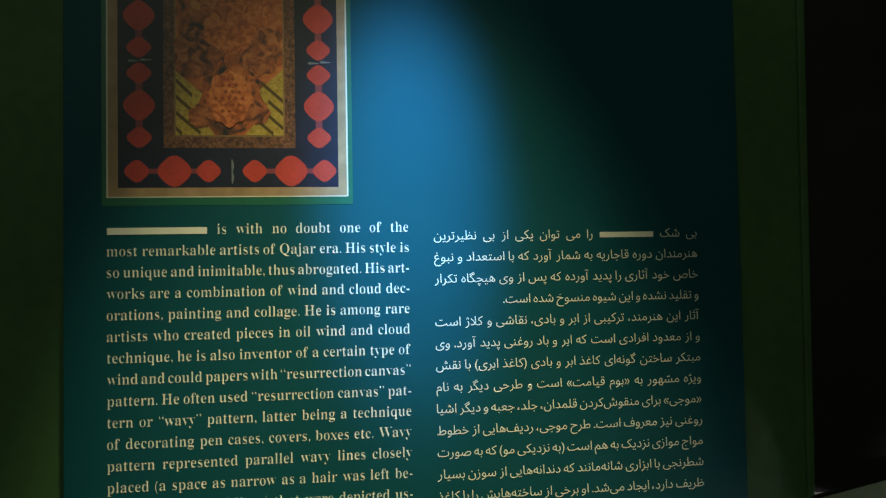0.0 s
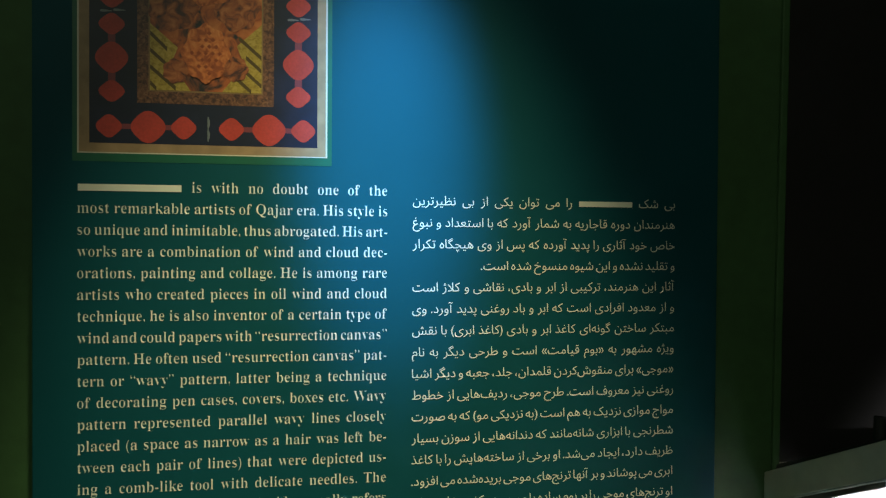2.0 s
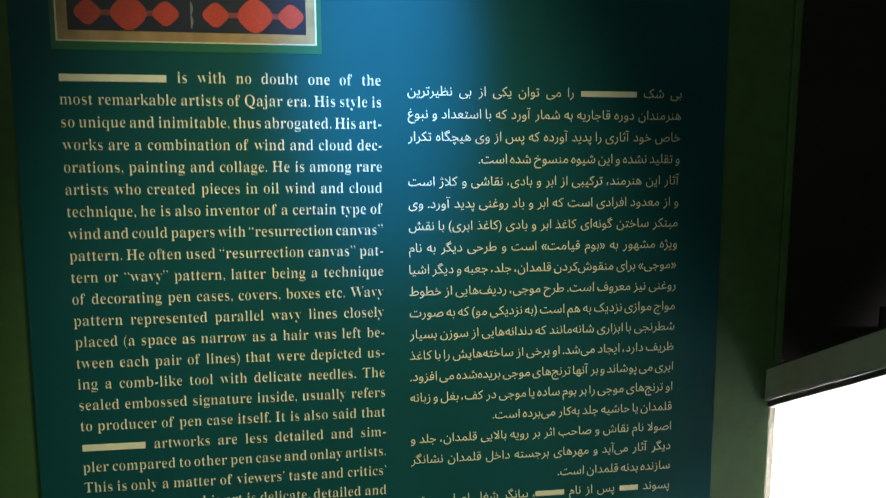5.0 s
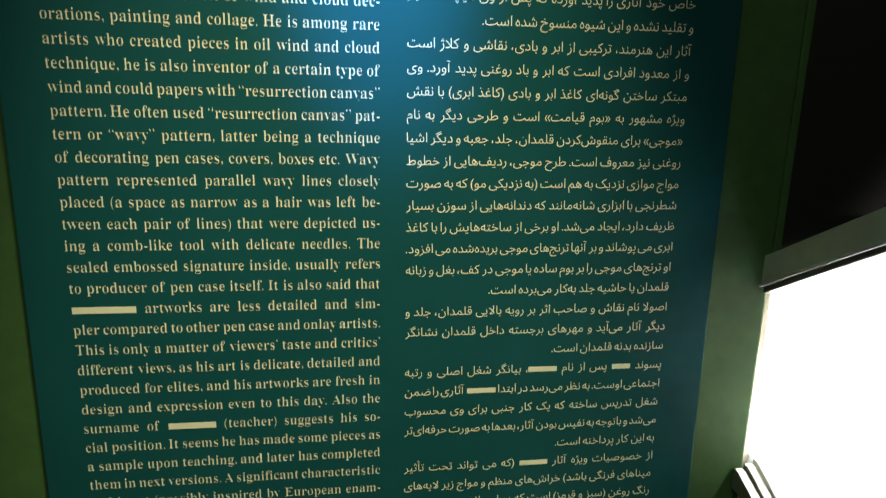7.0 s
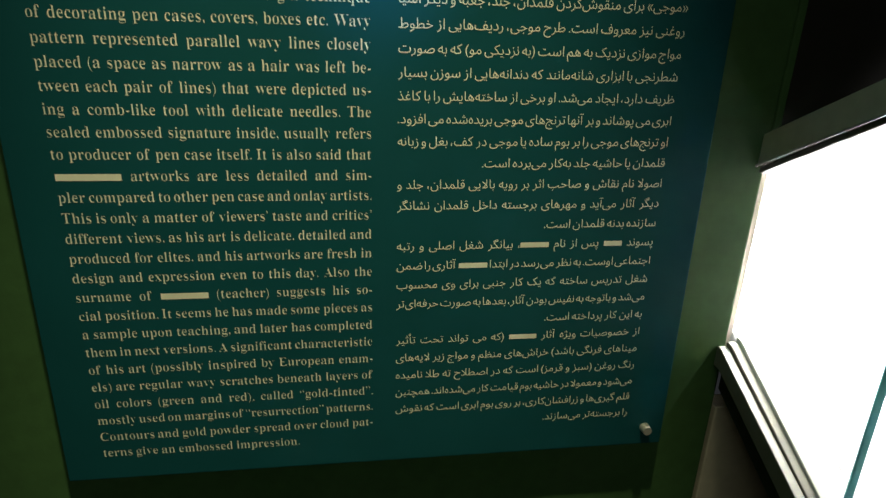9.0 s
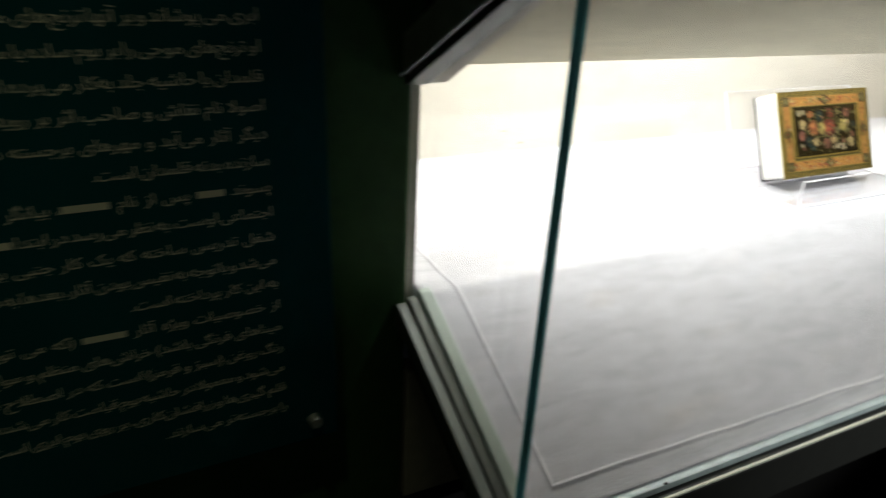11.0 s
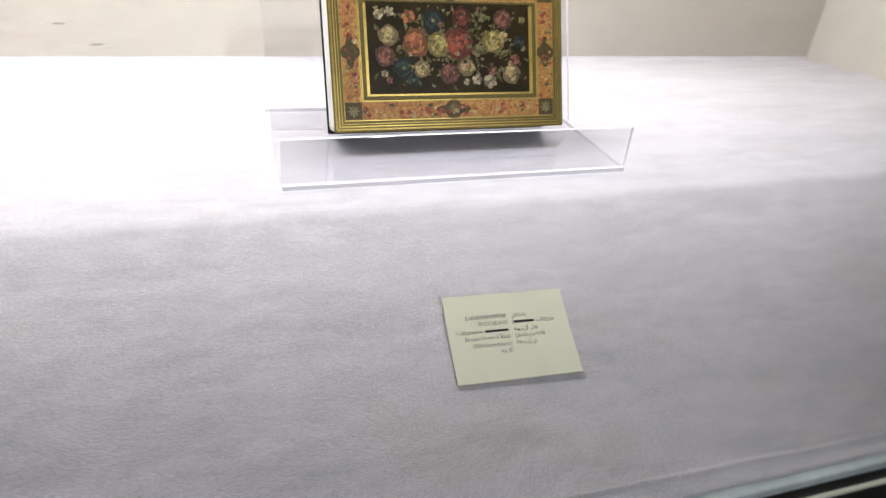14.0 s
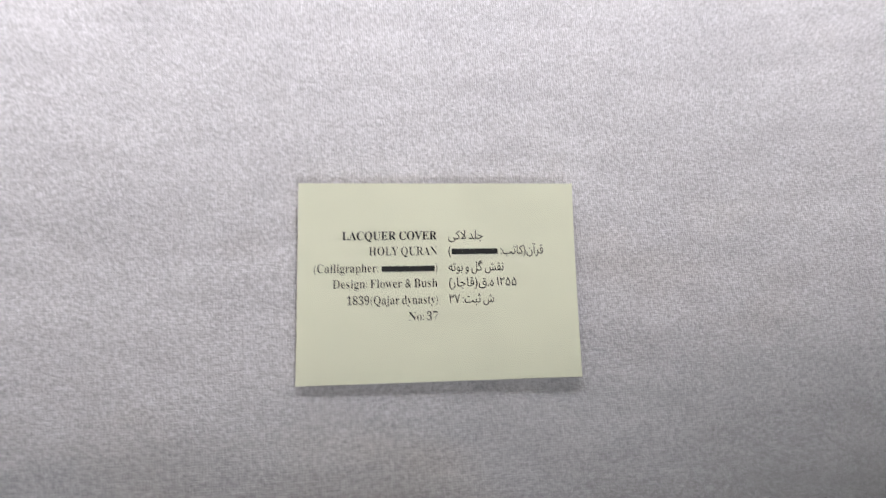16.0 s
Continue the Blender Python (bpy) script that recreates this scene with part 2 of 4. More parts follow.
# ---- setting ----
part("floor", box(-3.2, 5.7, -3.4, 2.2, -0.1, 0.0), FLOOR_M)
part("ceiling", box(-3.2, 5.7, -3.4, 2.2, 3.0, 3.1), CEIL_M)
part("wall_south", box(-3.2, 5.7, -3.4, -3.2, 0, 3), BLACK_WALL)
part("wall_west", box(-3.2, -3.0, -3.2, 1.14, 0, 3), BLACK_WALL)
part("wall_east", box(5.5, 5.7, -3.2, 1.5, 0, 3), BLACK_WALL)
part("wall_north", box(-3.0, 0.680, WALL_Y, WALL_Y + 0.2, 0, 3, 0.003), GREEN_WALL)
part("wall_return", box(0.6802, 0.690, WALL_Y, WALL_Y + 0.03, 1.29, 3, 0.002), GREEN_WALL)
part("wall_over_case", box(0.692, 2.262, WALL_Y + 0.004, WALL_Y + 0.03, 1.30, 3), BLACK_WALL)
part("wall_under_case", box(0.681, 2.262, WALL_Y, WALL_Y + 0.06, 0.0, 0.74), BLACK_WALL)
part("wall_green_east", box(2.276, 5.5, 1.075, 1.085, 0, 3), FAR_GREEN)
for ob in list(scene.collection.objects):
    if ob.type == "MESH":
        kind = ob.name.split("_")[0]
        tagged(ob, {"floor": "dark brown gallery floor in deep shade", "ceiling": "black painted gallery ceiling"}.get(kind, "dark painted gallery wall, matt"), kind, "", "structure")
tagged(bpy.data.objects["wall_north"], "dark green painted gallery wall behind the panel")
tagged(bpy.data.objects["wall_return"], "dark green painted edge of the wall above the case")
tagged(bpy.data.objects["wall_green_east"], "teal green painted wall beyond the case")

# ---- display case ----
case = thing("display_case", (1.45, 1.1, 0.75), "glazed wall display case lined with pale linen, lit from inside", "display case")


def into(ob):
    ob.matrix_parent_inverse = ob.parent.matrix_world.inverted()
    return ob


def cpart(name, bm, m, label=""):
    return into(part(name, bm, m, case, label))


# linen deck with a soft crease, then the slope down to the front glass
def deck_mesh():
    bm = bmesh.new()
    pad = 0.0032
    r, n = 0.008, 8
    foot = (FOOT_Y + 0.004, FOOT_Z + 0.004 * math.tan(SLOPE) - pad)
    top = (CREASE_Y - r * math.cos(SLOPE), DECK_Z - r * math.sin(SLOPE) - pad)
    ys = sorted([foot[0] + (top[0] - foot[0]) * i / 46 for i in range(47)] + [0.7205 + 0.0009 * k for k in range(-16, 17)])
    prof = [(y, foot[1] + (y - foot[0]) * math.tan(SLOPE)) for y in ys]
    for i in range(1, n + 1):
        s = i / n
        q = Vector(top) * (1 - s) ** 2 + Vector((CREASE_Y, DECK_Z - pad)) * 2 * s * (1 - s) + Vector((CREASE_Y + r, DECK_Z - pad)) * s * s
        prof.append((q.x, q.y))
    cove = 0.014
    prof += [(CREASE_Y + r + (BACK_Y - cove - CREASE_Y - r) * i / 56, DECK_Z - pad) for i in range(1, 57)]
    prof += [(BACK_Y - cove + (cove + 0.002) * math.sin(a), DECK_Z - pad + cove * (1 - math.cos(a))) for a in (math.pi / 2 * i / 8 for i in range(1, 9))]
    # the deck falls a little towards the back
    fall = lambda y: 0.031 * max(0.0, min(1.0, (y - 1.15) / (BACK_Y - 1.15))) ** 1.25
    prof = [(y, z - fall(y)) for y, z in prof]
    x0, x1 = LEFT + 0.012, RIGHT + 0.11
    xs = sorted([x0 + (x1 - x0) * i / 180 for i in range(181)] + [0.734 + 0.0008 * k for k in range(-7, 8)])
    rows = []
    for y, z in prof:
        row = []
        for x in xs:
            # the covered board ends short of the panes and leaves a low, uneven seam
            wob = 0.0013 * noise.noise(Vector((x * 14, y * 14, 1)))
            e = min(x - 0.734, y - 0.7205 + 0.012 * (x - 1.35)) + wob
            up = pad
            ridge = 0.0014 * math.exp(-(e / 0.0016) ** 2)
            w = 0.0002 * noise.noise(Vector((x * 5, y * 7, 3))) + 0.00012 * noise.noise(Vector((x * 16, y * 22, 7)))
            row.append(bm.verts.new((x, y, z + up + ridge + w)))
        rows.append(row)
    for a, b in zip(rows, rows[1:]):
        for i in range(len(xs) - 1):
            f = bm.faces.new((a[i], a[i + 1], b[i + 1], b[i]))
            f.smooth = True
    # a skirt gives the board its thickness
    bmesh.ops.recalc_face_normals(bm, faces=bm.faces[:])
    rim = [e for e in bm.edges if e.is_boundary]
    g = bmesh.ops.extrude_edge_only(bm, edges=rim)
    for v in g["geom"]:
        if isinstance(v, bmesh.types.BMVert):
            v.co.z -= 0.02
    return bm


cpart("linen_deck", deck_mesh(), LINEN, "pale grey linen covered deck, creased")
# niche lining
R0, R1 = (2.250, 1.078), (2.308, 1.447)
cpart("back_lining", box(LEFT + 0.006, 2.36, BACK_Y, BACK_Y + 0.02, 0.98, 1.75), LINEN_WALL)
cpart("end_lining", box(LEFT - 0.0005, LEFT + 0.013, WALL_Y + 0.012, BACK_Y, 0.98, 1.75), LINEN_WALL)
side = plate([R0, (R0[0] + 0.018, R0[1] - 0.004), (R1[0] + 0.018, R1[1]), R1], 0.77, pose(0, 0, 0.98))
cpart("end_lining", side, LINEN_WALL)
cpart("edge_trim", box(2.244, 2.2495, 1.068, 1.077, 1.02, 1.75), RAIL_DARK, "black edge strip")
cpart("top_board", box(LEFT - 0.006, 2.37, WALL_Y + 0.034, BACK_Y + 0.02, 1.752, 1.77), LINEN_WALL)
cpart("inner_header", box(LEFT - 0.006, 2.37, WALL_Y + 0.032, WALL_Y + 0.045, 1.275, 1.75), LINEN_WALL)
# linen covered underside of the sloping roof
cpart("roof_lining", prism([(0.972, 1.2555), (FRONT + 0.012, ROOF_Z1 - 0.006), (FRONT + 0.012, ROOF_Z1 + 0.004), (0.972, 1.272)], LEFT + 0.035, RIGHT - 0.02, 0.0025), LINEN_ROOF, "cream linen covered roof underside")
cpart("roof_board", prism([(WALL_Y - 0.002, ROOF_Z0 + 0.036), (FRONT, ROOF_Z1 + 0.008), (FRONT, ROOF_Z1 + 0.04), (WALL_Y - 0.002, ROOF_Z0 + 0.052)], LEFT + 0.002, RIGHT, 0.002), RAIL_DARK)
# rails that hold the end pane, above and below
def side_rail(x0, x1, dy0, lift0, lift1, top):
    if top:
        return prism([(WALL_Y - 0.001, ROOF_Z0 + lift0), (FRONT - dy0, ROOF_Z1 + lift0), (FRONT - dy0, ROOF_Z1 + lift1), (WALL_Y - 0.001, ROOF_Z0 + lift1)], x0, x1, 0.0015)
    return prism([(WALL_Y - 0.001, DECK_Z + lift0), (CREASE_Y - 0.004, DECK_Z + lift0), (FOOT_Y - dy0, FOOT_Z + lift0), (FOOT_Y - dy0, FOOT_Z + lift1), (CREASE_Y, DECK_Z + lift1), (WALL_Y - 0.001, DECK_Z + lift1)], x0, x1, 0.0015)


cpart("roof_rail", side_rail(LEFT - 0.012, LEFT + 0.001, 0.012, 0.0065, 0.043, True), RAIL_M)
cpart("rail_lip", side_rail(LEFT - 0.0145, LEFT - 0.0125, 0.012, 0.0045, 0.0075, True), STEEL, "thin bright lip under the rail")
cpart("roof_channel", side_rail(LEFT - 0.008, LEFT + 0.014, 0.006, -0.003, 0.0055, True), ROOF_CHANNEL)
cpart("roof_seal", side_rail(LEFT + 0.0145, LEFT + 0.034, -0.012, -0.002, 0.012, True), LINEN_WALL)
cpart("roof_front_rail", box(LEFT - 0.012, RIGHT + 0.012, FRONT - 0.012, FRONT + 0.010, ROOF_Z1 + 0.002, ROOF_Z1 + 0.045, 0.002), RAIL_M)
cpart("base_rail", side_rail(LEFT - 0.014, LEFT - 0.002, 0.022, -0.040, -0.012, False), BASE_RAIL)
cpart("base_channel", side_rail(LEFT - 0.0015, LEFT + 0.010, 0.010, -0.040, -0.006, False), ROOF_CHANNEL)
cpart("end_seal", side_rail(LEFT + 0.0105, LEFT + 0.024, 0.0, -0.020, 0.0012, False), END_SEAL)
cpart("glazing_strip", box(LEFT + 0.002, RIGHT - 0.002, FRONT - 0.002, FRONT + 0.0105, FOOT_Z - 0.03, FOOT_Z - 0.001, 0.001), SEAL_M, "pale strip along the foot of the glass")
cpart("front_channel", box(LEFT - 0.0015, RIGHT + 0.001, FRONT - 0.0110, FRONT - 0.0022, FOOT_Z - 0.045, FOOT_Z - 0.007, 0.001), RAIL_DARK)
cpart("front_rail", box(LEFT - 0.014, RIGHT + 0.014, FRONT - 0.0160, FRONT - 0.0112, FOOT_Z - 0.060, FOOT_Z - 0.0052, 0.0012), RAIL_DARK)
# the highlight along the dark rail's rounded edge, put in as a paler bar
cpart("rail_lip", box(LEFT - 0.014, RIGHT + 0.014, FRONT - 0.0155, FRONT - 0.0118, FOOT_Z - 0.0050, FOOT_Z - 0.0026, 0.0010), RAIL_M, "thin pale lip standing for the front rail's lit edge")
for nx in (1.478, 0.843):
    bm = bmesh.new()
    bmesh.ops.create_icosphere(bm, subdivisions=2, radius=0.0021, matrix=Matrix.LocRotScale((nx, FRONT - 0.0006, FOOT_Z - 0.0008), None, (1.3, 0.8, 0.5)))
    for v in bm.verts:
        v.co += 0.0007 * noise.noise_vector(v.co * 900)
    cpart("chip", bm, RAIL_DARK, "dark chipped notch in the strip")
cpart("base_board", prism([(WALL_Y - 0.002, DECK_Z - 0.042), (FRONT, FOOT_Z - 0.052), (FRONT, FOOT_Z - 0.075), (WALL_Y - 0.002, DECK_Z - 0.075)], LEFT, RIGHT), RAIL_DARK)
cpart("apron", box(LEFT + 0.003, RIGHT, WALL_Y - 0.001, WALL_Y + 0.03, 0.742, 0.925, 0.002), APRON_M, "cream painted apron under the case")


# glass panes: faces clear, rims green
def pane(name, outline, thick, m):
    bm = plate(outline, thick, m, 0.0006)
    big = m.to_3x3() @ Vector((0, 0, 1))
    bm.normal_update()
    for f in bm.faces:
        f.material_index = 0 if abs(f.normal.dot(big)) > 0.9 or f.normal.y > 0.5 else 1
    ob = cpart(name, bm, [GLASS, GLASS_EDGE], "clear glass pane with green cut edges")
    ob.visible_shadow = False
    return ob


pane("front_pane", rect(LEFT, FOOT_Z - 0.012, RIGHT, ROOF_Z1), 0.009, frame_of((0, FRONT + 0.0095, 0), (1, 0, 0), (0, 0, 1)))
end = [(-(FRONT + 0.0105), FOOT_Z - 0.012), (-(FRONT + 0.0105), ROOF_Z1 - 0.004), (-(WALL_Y - 0.001), ROOF_Z0 + 0.001), (-(WALL_Y - 0.001), DECK_Z - 0.010), (-CREASE_Y, DECK_Z - 0.010)]
pane("end_pane", end, 0.010, frame_of((LEFT + 0.010, 0, 0), (0, -1, 0), (0, 0, 1)))
end_r = [(-(FRONT + 0.0105), FOOT_Z - 0.012), (-(FRONT + 0.0105), ROOF_Z1 - 0.004), (-1.064, ROOF_Z0 - 0.05), (-1.064, DECK_Z + 0.004), (-CREASE_Y, DECK_Z + 0.004)]
pane("end_pane", end_r, 0.008, frame_of((RIGHT, 0, 0), (0, -1, 0), (0, 0, 1)))

# low peg standing on the roof behind the side rail
peg = bmesh.new()
bmesh.ops.create_cone(peg, cap_ends=True, segments=16, radius1=0.0065, radius2=0.0055, depth=0.05, matrix=pose(0.712, 0.818, 1.362))
cpart("roof_peg", peg, RAIL_DARK, "dark stubby peg on the case roof")

# ---- lettering ----
FORMS = {}
for pair in ("ا:FE8D2 ب:FE8F4 ت:FE954 ث:FE994 ج:FE9D4 ح:FEA14 خ:FEA54 د:FEA92 ذ:FEAB2 ر:FEAD2 ز:FEAF2 س:FEB14 ش:FEB54 ص:FEB94 ض:FEBD4 ط:FEC14 ظ:FEC54 "
             "ع:FEC94 غ:FECD4 ف:FED14 ق:FED54 ل:FEDD4 م:FEE14 ن:FEE54 ه:FEE94 و:FEED2 آ:FE812 أ:FE832 ئ:FE894 پ:FB564 چ:FB7A4 ژ:FB8A2 ک:FB8E4 گ:FB924 ی:FBFC4").split():
    letter, code = pair.split(":")
    FORMS[letter] = (int(code[:4], 16), int(code[4]))


def shaped(word):
    """Joined letter forms of a Persian word, in the order in which they stand from left to right."""
    word = word.replace("ۀ", "ه").replace("ـ", "")
    out, i, joined = [], 0, False
    while i < len(word):
        c = word[i]
        nxt = word[i + 1] if i + 1 < len(word) else ""
        if c == "ل" and nxt == "ا":
            out.append(chr(0xFEFC if joined else 0xFEFB))
            i, joined = i + 2, False
            continue
        if c not in FORMS:
            if c != "\u200c":
                out.append({"(": ")", ")": "(", "«": "»", "»": "«"}.get(c, c))
            joined = False
        else:
            base, n = FORMS[c]
            on = n == 4 and nxt in FORMS
            out.append(chr(base + ((3 if on else 1) if joined else (2 if on else 0))))
            joined = on
        i += 1
    # numbers keep their own direction
    text = "".join(reversed(out))
    digits = [k for k, ch in enumerate(text) if "۰" <= ch <= "۹"]
    if digits:
        a, b = digits[0], digits[-1] + 1
        text = text[:a] + text[a:b][::-1] + text[b:]
    return text


def serif(word):
    """Letters with serifs, from the built-in font's mathematical range."""
    out = []
    for c in word:
        if "A" <= c <= "Z":
            out.append(chr(0x1D400 + ord(c) - 65))
        elif "a" <= c <= "z":
            out.append(chr(0x1D41A + ord(c) - 97))
        elif "0" <= c <= "9":
            out.append(chr(0x1D7CE + ord(c) - 48))
        else:
            out.append(c)
    return "".join(out)


ENGLISH = """################ is with no doubt one of the
most remarkable artists of Qajar era. His style is
so unique and inimitable, thus abrogated. His art-
works are a combination of wind and cloud dec-
orations, painting and collage. He is among rare
artists who created pieces in oil wind and cloud
technique, he is also inventor of a certain type of
wind and could papers with “resurrection canvas”
pattern. He often used “resurrection canvas” pat-
tern or “wavy” pattern, latter being a technique
of decorating pen cases, covers, boxes etc. Wavy
pattern represented parallel wavy lines closely
placed (a space as narrow as a hair was left be-
tween each pair of lines) that were depicted us-
ing a comb-like tool with delicate needles. The
sealed embossed signature inside, usually refers
to producer of pen case itself. It is also said that
########## artworks are less detailed and sim-
pler compared to other pen case and onlay artists.
This is only a matter of viewers’ taste and critics’
different views, as his art is delicate, detailed and
produced for elites, and his artworks are fresh in
design and expression even to this day. Also the
surname of ######## (teacher) suggests his so-
cial position. It seems he has made some pieces as
a sample upon teaching, and later has completed
them in next versions. A significant characteristic
of his art (possibly inspired by European enam-
els) are regular wavy scratches beneath layers of
oil colors (green and red), called “gold-tinted”.
mostly used on margins of “resurrection” patterns.
Contours and gold powder spread over cloud pat-
terns give an embossed impression.""".split("\n")

PERSIAN = """بی شک ########### را می توان یکی از بی نظیرترین
هنرمندان دورۀ قاجاریه به شمار آورد که با استعداد و نبوغ
خاص خود آثاری را پدید آورده که پس از وی هیچگاه تکرار
و تقلید نشده و این شیوه منسوخ شده است.
آثار این هنرمند، ترکیبی از ابر و بادی، نقاشی و کلاژ است
و از معدود افرادی است که ابر و باد روغنی پدید آورد. وی
مبتکر ساختن گونه‌ای کاغذ ابر و بادی (کاغذ ابری) با نقش
ویژه مشهور به «بوم قیامت» است و طرحی دیگر به نام
«موجی» برای منقوش‌کردن قلمدان، جلد، جعبه و دیگر اشیا
روغنی نیز معروف است. طرح موجی، ردیف‌هایی از خطوط
مواج موازی نزدیک به هم است (به نزدیکی مو) که به صورت
شطرنجی با ابزاری شانه‌مانند که دندانه‌هایی از سوزن بسیار
ظریف دارد، ایجاد می‌شد. او برخی از ساخته‌هایش را با کاغذ
ابری می پوشاند و بر آنها ترنج‌های موجی بریده‌شده می افزود.
او ترنج‌های موجی را بر بوم ساده یا موجی در کف، بغل و زبانه
قلمدان یا حاشیه جلد به‌کار می‌برده است.
اصولا نام نقاش و صاحب اثر بر رویه بالایی قلمدان، جلد و
دیگر آثار می‌آید و مهرهای برجسته داخل قلمدان نشانگر
سازنده بدنه قلمدان است.
پسوند #### پس از نام ######، بیانگر شغل اصلی و رتبه
اجتماعی اوست. به نظر می‌رسد در ابتدا ###### آثاری را ضمن
شغل تدریس ساخته که یک کار جنبی برای وی محسوب
می‌شد و باتوجه به نفیس بودن آثار، بعدها به صورت حرفه‌ای‌تر
به این کار پرداخته است.
از خصوصیات ویژۀ آثار ###### (که می تواند تحت تأثیر
میناهای فرنگی باشد) خراش‌های منظم و مواج زیر لایه‌های
رنگ روغن (سبز و قرمز) است که در اصطلاح ته طلا نامیده
می‌شود و معمولا در حاشیه بوم قیامت کار می‌شده‌اند. همچنین
قلم گیری‌ها و زرافشان‌کاری، بر روی بوم ابری است که نقوش
را برجسته‌تر می‌سازند.""".split("\n")

CARD_LEFT = [("LACQUER COVER", 0.285, 0.338), ("HOLY QURAN", 0.363, 0.243), ("(Calligrapher: ############)", 0.446, 0.435),
             ("Design: Flower & Bush", 0.524, 0.37), ("1839(Qajar dynasty)", 0.606, 0.32), ("No: 37", 0.688, 0.105)]
CARD_RIGHT = [("جلد لاکی", 0.285, 0.128), ("قرآن(کاتب: ###########)", 0.363, 0.35), ("نقش گل و بوته", 0.446, 0.20),
              ("۱۲۵۵ هـ.ق(قاجار)", 0.524, 0.246), ("ش ثبت: ۳۷", 0.606, 0.162)]


def words_of(line, right_to_left):
    """The words of a line from left to right, as the strings to set; runs of # stay as they are."""
    out = []
    for w in line.split():
        bits = []
        run = ""
        for ch in w + "\0":
            if run and (ch == "\0" or (ch == "#") != (run[-1] == "#")):
                bits.append(run if run[0] == "#" else (shaped(run) if right_to_left else serif(run)))
                run = ""
            run += ch
        out.append(bits[::-1] if right_to_left else bits)
    return out[::-1] if right_to_left else out


GLYPHS = {}
LETTERS = {}


def outline_mesh(loops, thin):
    """Fills the loops of a letter after drawing its strokes in by thin = (across, along); returns points and faces."""
    area = sum(p[0] * q[1] - q[0] * p[1] for l in loops for p, q in zip(l, l[1:] + l[:1]))
    side = 1.0 if area > 0 else -1.0
    pts, edges, rings = [], [], []
    for l in loops:
        n, at, ring = len(l), len(pts), []
        for i in range(n):
            (ax, ay), (bx, by), (cx, cy) = l[i - 1], l[i], l[(i + 1) % n]
            d, e = Vector((bx - ax, by - ay)).normalized(), Vector((cx - bx, cy - by)).normalized()
            m = Vector((d.y + e.y, -d.x - e.x)) * side
            m = m / max(0.55, 0.5 * m.length_squared) if m.length > 1e-6 else m
            ring.append(Vector((bx - m.x * thin[0], by - m.y * thin[1])))
        pts += ring
        rings.append(ring)
        edges += [(at + i, at + (i + 1) % n) for i in range(n)]
    out, _, tris, *_ = delaunay_2d_cdt(pts, edges, [], 0, 1e-5)
    segs = np.array([(p.x, p.y, q.x, q.y) for r in rings for p, q in zip(r, r[1:] + r[:1])])
    faces = []
    for f in tris:
        c = sum((out[k] for k in f), Vector((0, 0))) / len(f)
        cross = (segs[:, 0] - c.x) * (segs[:, 3] - c.y) - (segs[:, 2] - c.x) * (segs[:, 1] - c.y)
        up, down = (segs[:, 1] <= c.y) & (segs[:, 3] > c.y) & (cross > 0), (segs[:, 1] > c.y) & (segs[:, 3] <= c.y) & (cross < 0)
        if (int(up.sum()) - int(down.sum())) * side > 0:
            faces.append(tuple(f))
    return [(p.x, p.y) for p in out], faces


def set_words(strings, thin):
    """Mesh data of every string, at size 1: points, faces, left and right end. Letters are set one by one."""
    todo = [ch for ch in sorted(set("".join(strings))) if (ch, thin) not in LETTERS]
    made = []

    def setting(body):
        data = bpy.data.curves.new("setting", "FONT")
        data.body, data.size, data.resolution_u = body, 1.0, 2
        made.append(new("setting", data))
        return made[-1]

    rows = [(ch, setting(ch), setting(ch + "I")) for ch in todo]
    lone = setting("I")
    graph = bpy.context.evaluated_depsgraph_get()

    def loops_of(ob):
        out = []
        for sp in ob.to_curve(graph, apply_modifiers=False).splines:
            k, loop = sp.bezier_points, []
            for i in range(len(k)):
                p, q = k[i], k[(i + 1) % len(k)]
                for j in range(5):
                    t = j / 5
                    x = p.co * (1 - t) ** 3 + p.handle_right * 3 * t * (1 - t) ** 2 + q.handle_left * 3 * t * t * (1 - t) + q.co * t ** 3
                    if not loop or (Vector(loop[-1]) - x.xy).length > 0.004:
                        loop.append((x.x, x.y))
            if len(loop) > 2 and (Vector(loop[0]) - Vector(loop[-1])).length < 0.004:
                loop.pop()
            if len(loop) > 2:
                out.append(loop)
        ob.to_curve_clear()
        return out

    end = max(p[0] for l in loops_of(lone) for p in l)
    for ch, ob, wide in rows:
        adv = max(p[0] for l in loops_of(wide) for p in l) - end
        pts, faces = outline_mesh(loops_of(ob), thin)
        LETTERS[ch, thin] = (pts, faces, adv)
    for ob in made:
        data = ob.data
        bpy.data.objects.remove(ob)
        bpy.data.curves.remove(data)
    for s in strings:
        pts, faces, x = [], [], 0.0
        for ch in s:
            p, f, adv = LETTERS[ch, thin]
            n = len(pts)
            pts += [(x + px, py) for px, py in p]
            faces += [tuple(k + n for k in q) for q in f]
            x += adv
        GLYPHS[s, thin] = (pts, faces, min(p[0] for p in pts), max(p[0] for p in pts))


